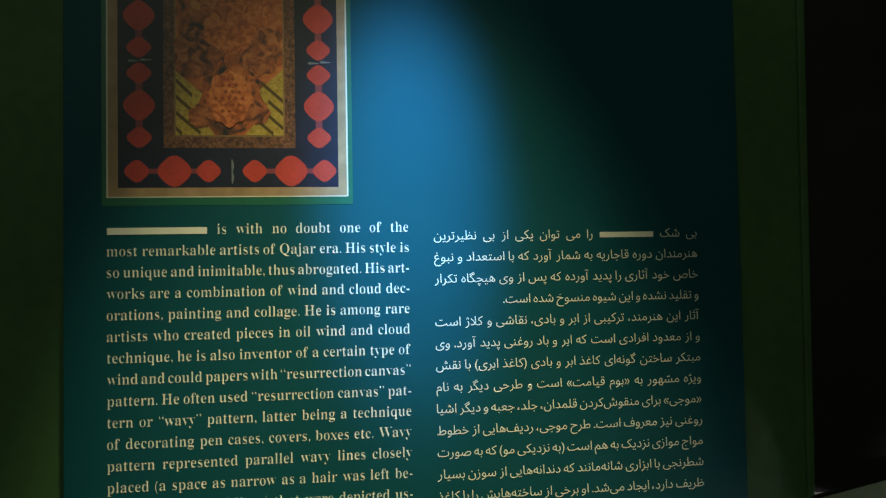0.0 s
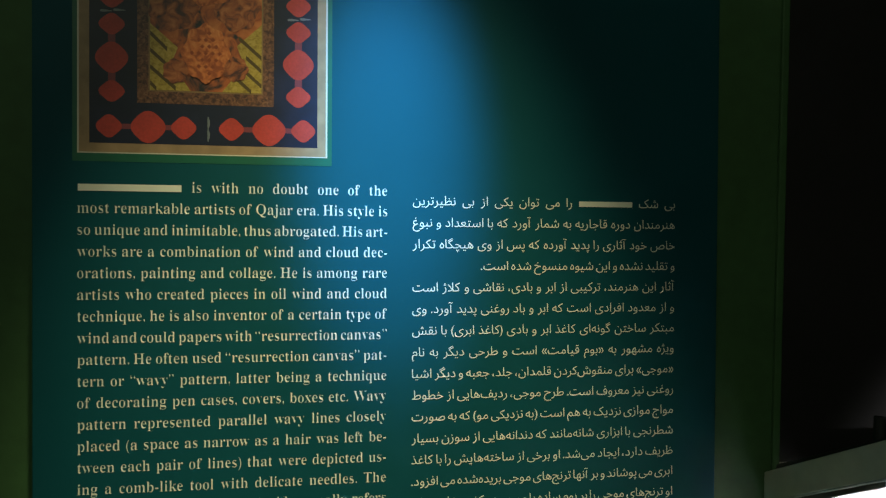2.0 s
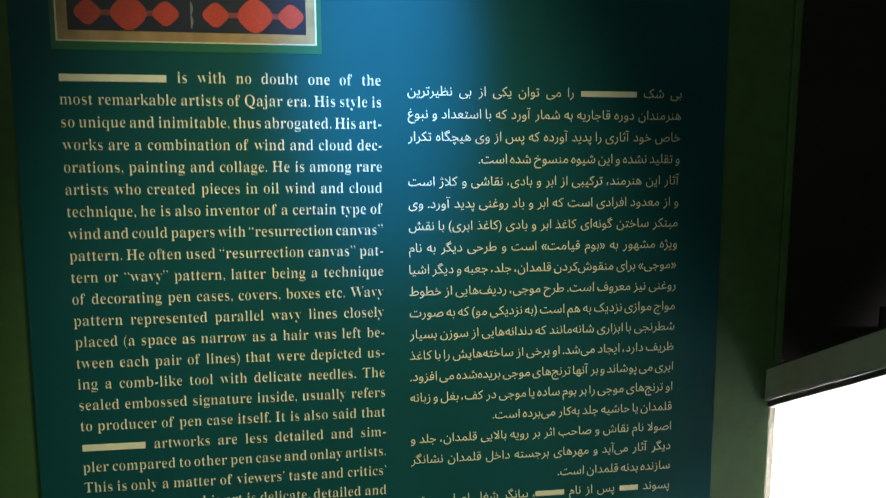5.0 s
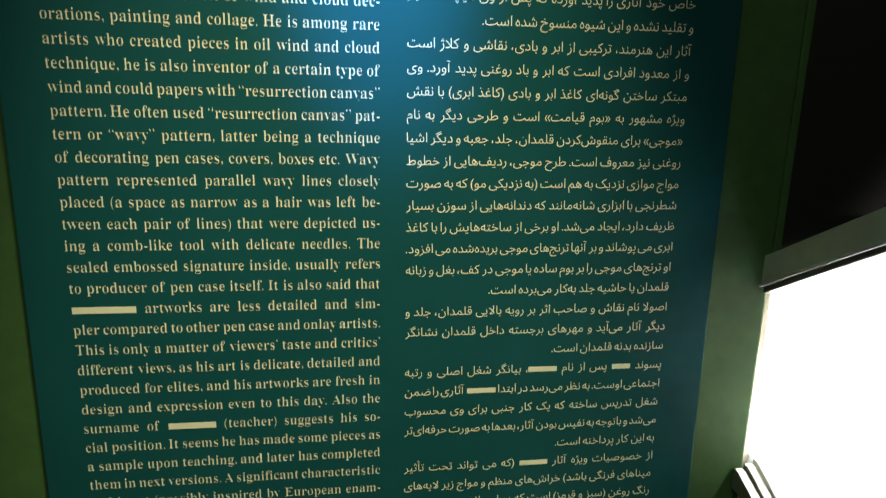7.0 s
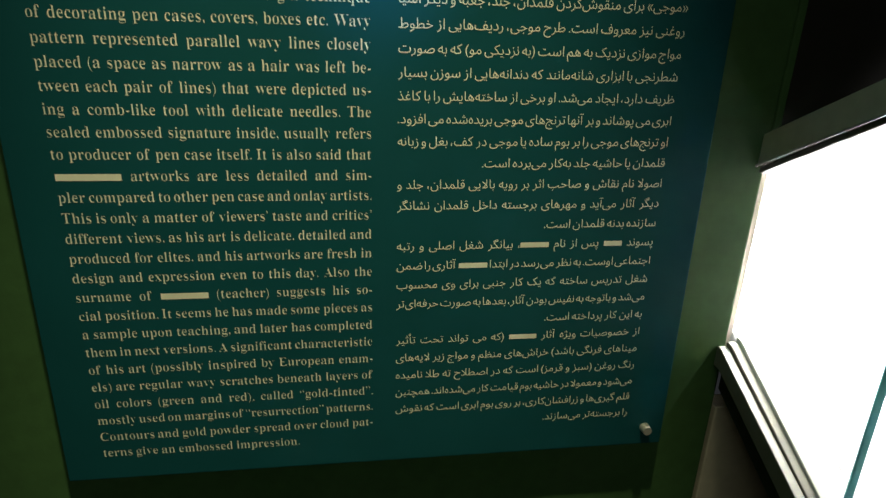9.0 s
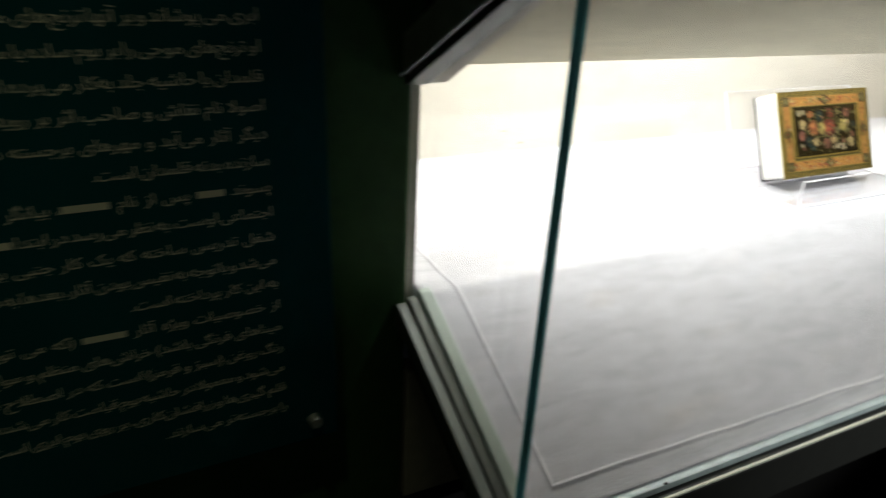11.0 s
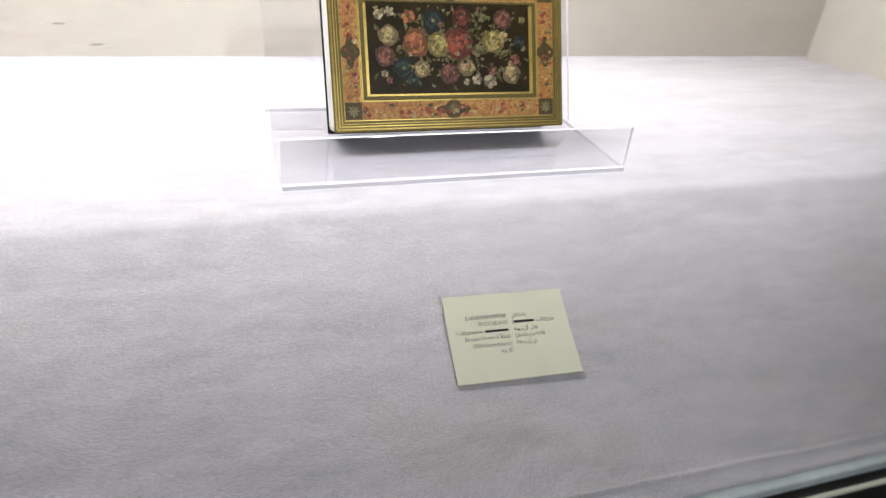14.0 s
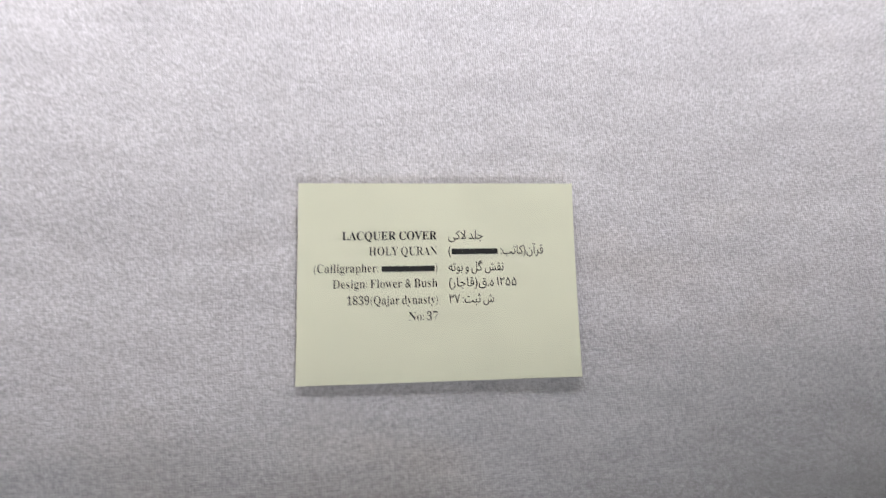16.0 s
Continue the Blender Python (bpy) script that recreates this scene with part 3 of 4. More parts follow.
def line_mesh(words, thin, em, m, x0, x1=None, gap=0.27, flush="left", stretch=1.0, least=0.16):
    """One line as one flat mesh: words spread from x0 to x1, or set with a fixed gap and flush to x0."""
    sizes = []
    for w in words:
        sizes.append(sum(0.42 * len(b) if b[0] == "#" else GLYPHS[b, thin][3] - GLYPHS[b, thin][2] + 0.03 for b in w))
    k = em * stretch
    if x1 is not None:
        if len(words) > 1:
            space = ((x1 - x0) / k - sum(sizes)) / (len(words) - 1)
            if space < least:
                k *= (x1 - x0) / k / (sum(sizes) + least * (len(words) - 1))
                space = least
        else:
            space = 0
        x = x0
    else:
        space = gap
        total = (sum(sizes) + gap * (len(words) - 1)) * k
        x = x0 if flush == "left" else x0 - total
    verts, faces = [], []
    for w, size in zip(words, sizes):
        at = x
        for b in w:
            n = len(verts)
            if b[0] == "#":
                d = 0.42 * len(b)
                verts += [m @ Vector((at + u * k, v * em, 0)) for u, v in rect(0.04, 0.02, d - 0.04, 0.46)]
                faces.append((n, n + 1, n + 2, n + 3))
            else:
                pts, fs, lo, hi = GLYPHS[b, thin]
                d = hi - lo + 0.03
                verts += [m @ Vector((at + (px - lo) * k, py * em, 0)) for px, py in pts]
                faces += [tuple(i + n for i in f) for f in fs]
            at += d * k
        x += (size + space) * k
    return verts, faces


def text_line(parent, verts, faces, m, name="text_line"):
    me = bpy.data.meshes.new(name)
    me.from_pydata(verts, [], faces)
    me.materials.append(m)
    ob = new(name, me)
    ob.parent = parent
    return into(ob)


# how far strokes are drawn in, across and along
THIN = (0.024, 0.002)
CARD_THIN = (0.021, 0.002)
FULL = (0.0, 0.0)
en = [words_of(l, False) for l in ENGLISH]
fa = [words_of(l, True) for l in PERSIAN]
cl = [(words_of(l, False), v, w) for l, v, w in CARD_LEFT]
cr = [(words_of(l, True), v, w) for l, v, w in CARD_RIGHT]
set_words(sorted({b for l in en for w in l for b in w if b[0] != "#"}), THIN)
set_words(sorted({b for c in cl for w in c[0] for b in w if b[0] != "#"}), CARD_THIN)
set_words(sorted({b for l in fa + [c[0] for c in cr] for w in l for b in w if b[0] != "#"}), FULL)
set_words(sorted({b for w in cl[0][0] for b in w}), FULL)

# ---- text panel ----
panel = thing("text_panel", (0.2325, 0.915, 0.893), "dark teal printed text panel with a painted miniature", "text panel")
into(part("board", box(-0.12, 0.585, 0.905, 0.913, 0.893, 2.03, 0.001), PANEL_M, panel))
FACE = frame_of((0, 0.9046, 0), (1, 0, 0), (0, 0, 1))
for i, l in enumerate(en):
    m = FACE @ pose(0, 1.599 - 0.0211 * i, 0)
    last = i == len(en) - 1
    v, f = line_mesh(l, THIN, 0.0152, m, -0.079, None if last else 0.2205, stretch=0.95, least=0.2)
    text_line(panel, v, f, TEXT_M)
SHORT = (3, 15, 18, 23, 29)
for i, l in enumerate(fa):
    m = FACE @ pose(0, 1.590 - 0.02247 * i, 0)
    short = i in SHORT
    v, f = line_mesh(l, FULL, 0.0132, m, 0.535 if short else 0.2465, None if short else 0.535, 0.22, "right")
    text_line(panel, v, f, TEXT_M)


def lobed(cx, cy, rx, ry, lobes=8, depth=0.08, point=0.0, n=40, turn=0.0):
    out = []
    for i in range(n):
        a = 2 * math.pi * i / n
        r = 1 + depth * math.cos(lobes * a + turn) + point * abs(math.cos(a)) ** 14
        out.append((cx + rx * r * math.cos(a), cy + ry * r * math.sin(a)))
    return out


def flat(parent, name, outlines, level, m, base, label="", thick=0.00008):
    """Printed or painted shapes: thin pieces level steps above the face."""
    bm = bmesh.new()
    for o in outlines:
        merge(bm, plate(o, thick, base @ pose(0, 0, level * 0.00009)))
    return into(part(name, bm, m, parent, label))


def marbled(name, dark, mid, light, scale, rough=0.5):
    m = bpy.data.materials.new(name)
    m.use_nodes = True
    nt = m.node_tree
    p = nt.nodes["Principled BSDF"]
    p.inputs["Roughness"].default_value = rough
    co = nt.nodes.new("ShaderNodeTexCoord")
    n = nt.nodes.new("ShaderNodeTexNoise")
    n.inputs["Scale"].default_value, n.inputs["Detail"].default_value, n.inputs["Distortion"].default_value = scale, 6.0, 1.2
    r = nt.nodes.new("ShaderNodeValToRGB")
    r.color_ramp.elements[0].position, r.color_ramp.elements[0].color = 0.36, (*dark, 1)
    r.color_ramp.elements[1].position, r.color_ramp.elements[1].color = 0.68, (*light, 1)
    e = r.color_ramp.elements.new(0.52)
    e.color = (*mid, 1)
    nt.links.new(co.outputs["Object"], n.inputs["Vector"])
    nt.links.new(n.outputs["Fac"], r.inputs[0])
    nt.links.new(r.outputs[0], p.inputs["Base Color"])
    return m


GILT = mat("old_gilt_print", (0.36, 0.23, 0.12), 0.5, grain=0.12, blotch=0.12, blotch_scale=30)
NAVY = mat("navy_print", (0.006, 0.010, 0.030), 0.5, grain=0.15, blotch=0.2, blotch_scale=40)
RED = mat("vermilion_print", (0.48, 0.045, 0.03), 0.5, grain=0.10, grain_scale=400, blotch=0.1, blotch_scale=60)
RED_DIM = mat("dull_rose_print", (0.22, 0.04, 0.05), 0.5, grain=0.10)
BROWN = marbled("brown_print", (0.05, 0.016, 0.008), (0.15, 0.055, 0.025), (0.26, 0.11, 0.05), 220)
RUST = marbled("rust_cloud_print", (0.014, 0.012, 0.012), (0.44, 0.10, 0.018), (0.62, 0.20, 0.05), 48)
RUST2 = marbled("rust_medallion_print", (0.34, 0.07, 0.012), (0.60, 0.15, 0.03), (0.70, 0.24, 0.06), 120)
UMBER = marbled("umber_rosette_print", (0.06, 0.016, 0.010), (0.34, 0.085, 0.02), (0.52, 0.17, 0.05), 90)
OCHRE = marbled("ochre_print", (0.30, 0.19, 0.02), (0.44, 0.30, 0.04), (0.50, 0.34, 0.07), 260)
GREENP = mat("green_print", (0.005, 0.11, 0.06), 0.5, grain=0.08)
SILVER = mat("grey_scroll_print", (0.16, 0.18, 0.19), 0.5)

PIC = frame_of((0, 0.9049, 0), (1, 0, 0), (0, 0, 1))
TOPZ = 1.985
flat(panel, "green_margin", [rect(-0.0835, 1.628, 0.1635, TOPZ + 0.005)], 0, GREENP, PIC)
flat(panel, "gilt_border", [rect(-0.079, 1.636, 0.159, TOPZ)], 1, GILT, PIC)
rim = 0.0016
flat(panel, "gilt_highlight", [rect(-0.079, 1.636, -0.079 + rim, TOPZ), rect(0.159 - rim, 1.636, 0.159, TOPZ), rect(-0.077, 1.636, 0.157, 1.636 + rim * 0.7)], 2,
     mat("pale_gilt_print", (0.62, 0.60, 0.48), 0.5), PIC)
flat(panel, "navy_ground", [rect(-0.068, 1.646, 0.149, TOPZ - 0.010)], 2, NAVY, PIC)
chain = []
links = []
scrolls = []
z = 1.729
while z < TOPZ - 0.03:
    for cx in (-0.0475, 0.1300):
        chain += [lobed(cx, z, 0.0145, 0.0145, 4, 0.05), lobed(cx, z + 0.0325, 0.0112, 0.0098, 4, 0.07), lobed(cx, z - 0.0325, 0.0112, 0.0098, 4, 0.07)]
        links.append(rect(cx - 0.0034, z - 0.03, cx + 0.0034, z + 0.03))
        scrolls += [lobed(cx + s * 0.006, z + 0.0455 + s * 0.0006, 0.0055, 0.0011, 3, 0.2) for s in (-1, 1)]
    z += 0.091
for a, b, c in ((-0.050, -0.0137, 0.0195), (0.065, 0.1014, 0.135)):
    chain += [lobed(a, 1.6625, 0.0112, 0.0105, 4, 0.07), lobed(b, 1.6625, 0.0155, 0.0150, 4, 0.05), lobed(c, 1.6625, 0.0112, 0.0105, 4, 0.07)]
    links.append(rect(a, 1.6600, c, 1.6650))
scrolls += [lobed(0.043, 1.662 + s * 0.006, 0.0012, 0.006, 3, 0.2) for s in (-1, 1)]
for o in links:
    flat(panel, "cartouche_link", [o], 3, RED_DIM, PIC)
for o in chain:
    flat(panel, "cartouche", [o], 4, RED, PIC, thick=0.00004)
for o in scrolls:
    flat(panel, "scroll", [o], 3, SILVER, PIC)
flat(panel, "brown_frame", [rect(-0.024, 1.686, 0.106, TOPZ - 0.045)], 3, BROWN, PIC)
flat(panel, "inner_line", [rect(-0.0135, 1.6975, 0.0955, TOPZ - 0.055)], 4, mat("tan_line_print", (0.26, 0.15, 0.06), 0.5, grain=0.1), PIC)
flat(panel, "cloud_ground", [rect(-0.012, 1.699, 0.094, TOPZ - 0.057)], 5, RUST, PIC)
yl = [(-0.012, 1.699), (0.026, 1.699), (0.017, 1.712), (0.006, 1.722), (0.014, 1.741), (-0.012, 1.764)]
yr = [(0.056, 1.699), (0.094, 1.699), (0.094, 1.767), (0.070, 1.745), (0.079, 1.722), (0.066, 1.712)]
flat(panel, "ochre_corner", [yl], 6, OCHRE, PIC)
flat(panel, "ochre_corner", [yr], 6, OCHRE, PIC)
STRIPE = mat("umber_stripe_print", (0.09, 0.055, 0.01), 0.5)
for x0, z0, x1, z1 in ((-0.0118, 1.7545, 0.004, 1.739), (-0.0118, 1.738, 0.007, 1.721), (-0.0118, 1.7215, 0.012, 1.701), (-0.0118, 1.706, -0.006, 1.700),
                       (0.072, 1.753, 0.0938, 1.734), (0.079, 1.734, 0.0938, 1.721), (0.076, 1.722, 0.0938, 1.706), (0.066, 1.716, 0.084, 1.700)):
    flat(panel, "stripe", [[(x0, z0 - 0.0022), (x1, z1 - 0.0022), (x1, z1 + 0.0022), (x0, z0 + 0.0022)]], 7, STRIPE, PIC)
for lv, (cx, cz, rx, rz, _, m) in enumerate(((0.010, 1.783, 0.024, 0.026, 6, UMBER), (0.070, 1.786, 0.022, 0.026, 6, UMBER), (0.041, 1.806, 0.026, 0.022, 7, RUST2),
                              (0.070, 1.826, 0.013, 0.015, 8, RUST2), (0.033, 1.840, 0.030, 0.022, 7, RUST2), (0.012, 1.718, 0.012, 0.012, 8, UMBER),
                              (0.069, 1.722, 0.012, 0.012, 8, UMBER), (0.010, 1.86, 0.02, 0.02, 7, UMBER), (0.075, 1.865, 0.018, 0.02, 7, UMBER), (0.041, 1.89, 0.022, 0.03, 8, RUST2))):
    flat(panel, "rosette", [lobed(cx, cz, rx, rz, 7, 0.07)], 8 + lv * 0.5, m, PIC, thick=0.00004)
flat(panel, "medallion", [lobed(0.0405, 1.7365, 0.0205, 0.0285, 8, 0.07, 0.1)], 14, RUST2, PIC)
lat = []
for i in range(-2, 3):
    for j in range(-3, 4):
        if abs(i) / 2.4 + abs(j) / 3.6 < 1.0:
            lat.append([(0.0405 + i * 0.0066 - 0.0022 + (j % 2) * 0.0033, 1.7365 + j * 0.0066), (0.0405 + i * 0.0066 + (j % 2) * 0.0033, 1.7365 + j * 0.0066 - 0.0022),
                        (0.0405 + i * 0.0066 + 0.0022 + (j % 2) * 0.0033, 1.7365 + j * 0.0066), (0.0405 + i * 0.0066 + (j % 2) * 0.0033, 1.7365 + j * 0.0066 + 0.0022)])
flat(panel, "medallion_lattice", lat, 15, mat("dark_rust_print", (0.30, 0.06, 0.012), 0.5), PIC)
bm = bmesh.new()
bmesh.ops.create_cone(bm, cap_ends=True, segments=24, radius1=0.0065, radius2=0.0055, depth=0.010, matrix=pose(0.561, 0.9, 0.918, 90))
for f in bm.faces:
    f.smooth = False
into(part("standoff_bolt", bm, STEEL, panel, "round polished steel bolt head"))
for bx in (0.561,):
    bm = bmesh.new()
    bmesh.ops.create_cone(bm, cap_ends=True, segments=16, radius1=0.006, radius2=0.006, depth=0.026, matrix=pose(bx, 0.927, 0.918, 90))
    into(part("standoff_sleeve", bm, STEEL, panel))

# the panel hangs a touch askew
PIVOT = Vector((0.07, 0.915, 1.42))
ASKEW = Matrix.Translation(PIVOT) @ Matrix.Rotation(radians(-0.75), 4, "Y") @ Matrix.Translation(-PIVOT)
panel.matrix_world = ASKEW @ panel.matrix_world

# ---- book on its stand ----
LEAN_A = radians(23.0)
BOOK = frame_of((1.3800, 1.0385, 1.0505), (1, 0, 0), (0, math.sin(LEAN_A), math.cos(LEAN_A)))
BW, BH, BT = 0.225, 0.1395, 0.045
GOLD = mat("gilt_lacquer", (0.40, 0.285, 0.06), 0.34, 0.5, grain=0.15, grain_scale=250, blotch=0.15, blotch_scale=30, bump=0.05, bump_scale=900)
GOLD_DARK = mat("olive_gilt_lacquer", (0.12, 0.085, 0.014), 0.5, 0.2, grain=0.2, grain_scale=300)
ORANGE = marbled("orange_lacquer_band", (0.26, 0.09, 0.018), (0.46, 0.20, 0.035), (0.54, 0.32, 0.07), 300, 0.5)
NIGHT = mat("black_green_lacquer", (0.026, 0.017, 0.004), 0.4, spec=0.12, grain=0.2, blotch=0.3, blotch_scale=40)
UMBER = mat("umber_lacquer", (0.085, 0.055, 0.014), 0.45, spec=0.3, grain=0.25, grain_scale=300)
book = thing("book", (1.488, 1.085, 1.034), "thick closed book with gilt flowered lacquer covers", "book")


def rounded(u0, v0, u1, v1, r, n=5):
    out = []
    for cx, cy, a0 in ((u1 - r, v0 + r, -90), (u1 - r, v1 - r, 0), (u0 + r, v1 - r, 90), (u0 + r, v0 + r, 180)):
        out += [(cx + r * math.cos(radians(a0 + 90 * i / n)), cy + r * math.sin(radians(a0 + 90 * i / n))) for i in range(n + 1)]
    return out


into(part("page_block", plate(rounded(0.0015, 0.002, BW - 0.0015, BH - 0.001, 0.006), BT - 0.005, BOOK @ pose(0, 0, -BT + 0.0025), 0.0006), PAPER, book, "white page edges"))
cover = into(part("front_cover", plate(rounded(0, 0, BW, BH, 0.002), 0.0025, BOOK @ pose(0, 0, -0.0025), 0.0006), GOLD, book, "gilt lacquer cover painted with flowers"))
into(part("back_cover", plate(rounded(0, 0, BW, BH, 0.002), 0.0025, BOOK @ pose(0, 0, -BT), 0.0006), DARK_LEATHER, book))


def cov(name, outlines, level, m, label=""):
    bm = bmesh.new()
    for o in outlines:
        merge(bm, plate(o, 0.00014, BOOK @ pose(0, 0, 0.00001 + level * 0.00013)))
    return into(part(name, bm, m, cover, label))


def ring(u0, v0, u1, v1, w):
    return [rect(u0, v0, u1, v0 + w), rect(u0, v1 - w, u1, v1), rect(u0, v0 + w, u0 + w, v1 - w), rect(u1 - w, v0 + w, u1, v1 - w)]


rng = random.Random(7)
beads = []
for k in range(100):
    u = 0.003 + k * 0.0022
    if u < BW - 0.003:
        beads += [rect(u, 0.0016, u + 0.0012, 0.0030), rect(u, BH - 0.0030, u + 0.0012, BH - 0.0016)]
for k in range(62):
    v = 0.003 + k * 0.0022
    if v < BH - 0.003:
        beads += [rect(0.0016, v, 0.0030, v + 0.0012), rect(BW - 0.0030, v, BW - 0.0016, v + 0.0012)]
cov("outer_band", ring(0.0003, 0.0003, BW - 0.0003, BH - 0.0003, 0.0042), 0, GOLD_DARK)
cov("beaded_border", beads, 1, GOLD)
cov("dark_line", ring(0.0054, 0.0054, BW - 0.0054, BH - 0.0054, 0.0042), 0, GOLD_DARK)
cov("fine_line", ring(0.0070, 0.0070, BW - 0.0070, BH - 0.0070, 0.0005), 1, GOLD)
cov("orange_band", ring(0.0105, 0.0110, BW - 0.0105, BH - 0.0090, 0.0150), 0, ORANGE)
cov("inner_line", ring(0.0278, 0.0276, BW - 0.0278, BH - 0.0246, 0.0036), 0, GOLD_DARK)
# dark cartouches in the corners and at the middle of each side
lozenges = []
for cu, cv in ((0.018, 0.0185), (BW - 0.018, 0.0185), (0.018, BH - 0.0165), (BW - 0.018, BH - 0.0165)):
    lozenges.append(rect(cu - 0.0076, cv - 0.0076, cu + 0.0076, cv + 0.0076))
for cu, cv, ru, rv in ((BW / 2, 0.0185, 0.0140, 0.0072), (BW / 2, BH - 0.0165, 0.0140, 0.0072), (0.018, BH / 2, 0.0072, 0.0120), (BW - 0.018, BH / 2, 0.0072, 0.0120)):
    lozenges.append(lobed(cu, cv, ru, rv, 4, 0.22))
for o in lozenges:
    cov("cartouche", [o], 1, UMBER)
PETALS = {"red": (0.42, 0.055, 0.03), "rose": (0.40, 0.10, 0.07), "orange": (0.55, 0.16, 0.04), "cream": (0.56, 0.40, 0.17), "yellow": (0.54, 0.42, 0.09),
          "white": (0.50, 0.42, 0.28), "teal": (0.022, 0.055, 0.05), "pink": (0.32, 0.10, 0.07), "leaf": (0.13, 0.13, 0.03), "sage": (0.24, 0.22, 0.08), "gold": (0.45, 0.32, 0.06),
          "wine": (0.20, 0.025, 0.015), "umber": (0.16, 0.06, 0.015)}
# the old varnish has drawn the colours together
PETALS = {k: tuple(0.80 * (0.72 * c + 0.28 * w * (0.30 * v[0] + 0.59 * v[1] + 0.11 * v[2])) for c, w in zip(v, (1.25, 1.0, 0.55))) for k, v in PETALS.items()}
PM = {k: mat(k + "_petal_lacquer", c, 0.45, spec=0.25, grain=0.40, grain_scale=420, blotch=0.35, blotch_scale=170) for k, c in PETALS.items()}
tiny = {"red": [], "gold": [], "leaf": [], "cream": []}
for k in range(150):
    side = rng.random()
    if side < 0.62:
        u, v = rng.uniform(0.027, BW - 0.027), rng.choice((0.0185, BH - 0.0165)) + rng.uniform(-0.005, 0.005)
    else:
        u, v = rng.choice((0.018, BW - 0.018)) + rng.uniform(-0.005, 0.005), rng.uniform(0.028, BH - 0.026)
    r = rng.uniform(0.0013, 0.0027)
    tiny[rng.choice(("red", "red", "gold", "leaf", "cream"))].append(lobed(u, v, r, r * rng.uniform(0.6, 1.1), rng.choice((4, 5)), 0.22, 0, 14, rng.uniform(0, 6)))
for k, o in tiny.items():
    cov("band_blossoms", o, 2, PM[k])
cov("gold_line", ring(0.0100, 0.0104, BW - 0.0100, BH - 0.0084, 0.0006) + ring(0.0262, 0.0262, BW - 0.0262, BH - 0.0242, 0.0006), 1, PM["gold"])
for cu, cv in ((0.018, 0.0185), (BW - 0.018, 0.0185), (BW / 2, 0.0185), (BW / 2, BH - 0.0165), (0.018, BH - 0.0165), (BW - 0.018, BH - 0.0165)):
    cov("cartouche_star", [lobed(cu, cv, 0.0044, 0.0044, 8, 0.3)], 2, PM["sage"])
cov("centre_field", [rect(0.034, 0.0330, 0.190, BH - 0.0265)], 1, NIGHT, "black green lacquer ground")

S_PX = 0.000325


def at_px(x, y):
    return (x - 232) * S_PX, (384 - y) * S_PX


leaves = {"leaf": [], "sage": []}
for k in range(260):
    cx, cy = 585 + rng.gauss(0, 125), 155 + rng.gauss(0, 58)
    if not (350 < cx < 812 and 48 < cy < 268):
        continue
    u, v = at_px(cx, cy)
    a, L, W = rng.uniform(0, 6.28), rng.uniform(0.003, 0.008), rng.uniform(0.0008, 0.0019)
    pts = []
    for s, side in [(i / 5, 1) for i in range(6)] + [(i / 5, -1) for i in range(4, 0, -1)]:
        w = W * math.sin(math.pi * s) * side
        x = L * (s - 0.5)
        bend = 0.0012 * math.sin(math.pi * s)
        pts.append((u + x * math.cos(a) - (w + bend) * math.sin(a), v + x * math.sin(a) + (w + bend) * math.cos(a)))
    leaves[rng.choice(("leaf", "leaf", "sage"))].append(pts)
for k, o in leaves.items():
    cov("leaves", o, 2, PM[k])

stems = []
for k in range(90):
    u, v = at_px(585 + rng.gauss(0, 120), 155 + rng.gauss(0, 50))
    a, R0, sweep = rng.uniform(0, 6.28), rng.uniform(0.003, 0.007), rng.uniform(0.8, 1.9)
    arc = [(a + sweep * h / 7, R0) for h in range(8)]
    pts = [(u + rr * math.cos(w), v + rr * math.sin(w)) for w, rr in arc] + [(u + (rr - 0.0005) * math.cos(w), v + (rr - 0.0005) * math.sin(w)) for w, rr in arc[::-1]]
    if all(0.036 < x < 0.188 and 0.035 < y < BH - 0.0285 for x, y in pts):
        stems.append(pts)
for o in stems:
    cov("stem", [o], 2, PM["sage"])
BLOOMS = [(472, 145, 40, "orange", "red"), (540, 150, 40, "yellow", "sage"), (597, 147, 44, "red", "rose"), (705, 140, 38, "yellow", "cream"), (455, 75, 21, "orange", "umber"),
          (525, 85, 32, "teal", "sage"), (610, 75, 30, "wine", "red"), (735, 78, 27, "pink", "wine"), (370, 70, 17, "white", "yellow"), (400, 62, 17, "white", "yellow"),
          (395, 125, 30, "cream", "yellow"), (385, 180, 30, "pink", "wine"), (435, 213, 32, "teal", "leaf"), (462, 246, 22, "teal", "sage"), (487, 215, 24, "cream", "sage"),
          (570, 228, 30, "pink", "umber"), (622, 210, 28, "cream", "orange"), (692, 250, 22, "white", "pink"), (652, 246, 17, "white", "umber"), (760, 230, 27, "cream", "yellow"),
          (786, 140, 23, "teal", "umber"), (380, 228, 13, "white", "pink"), (393, 246, 12, "pink", "wine"), (620, 252, 12, "white", "yellow"), (772, 190, 20, "pink", "red"),
          (700, 220, 18, "pink", "cream"), (655, 165, 20, "sage", "leaf"), (735, 128, 18, "cream", "orange"), (795, 80, 12, "sage", "leaf"), (670, 75, 14, "sage", "leaf")]
for k in range(44):
    x, y = 585 + rng.gauss(0, 120), 152 + rng.gauss(0, 55)
    if 352 < x < 812 and 45 < y < 270:
        BLOOMS.append((x, y, rng.uniform(4, 10), rng.choice(("cream", "pink", "sage", "leaf", "teal", "umber")), rng.choice(("gold", "wine", "umber"))))
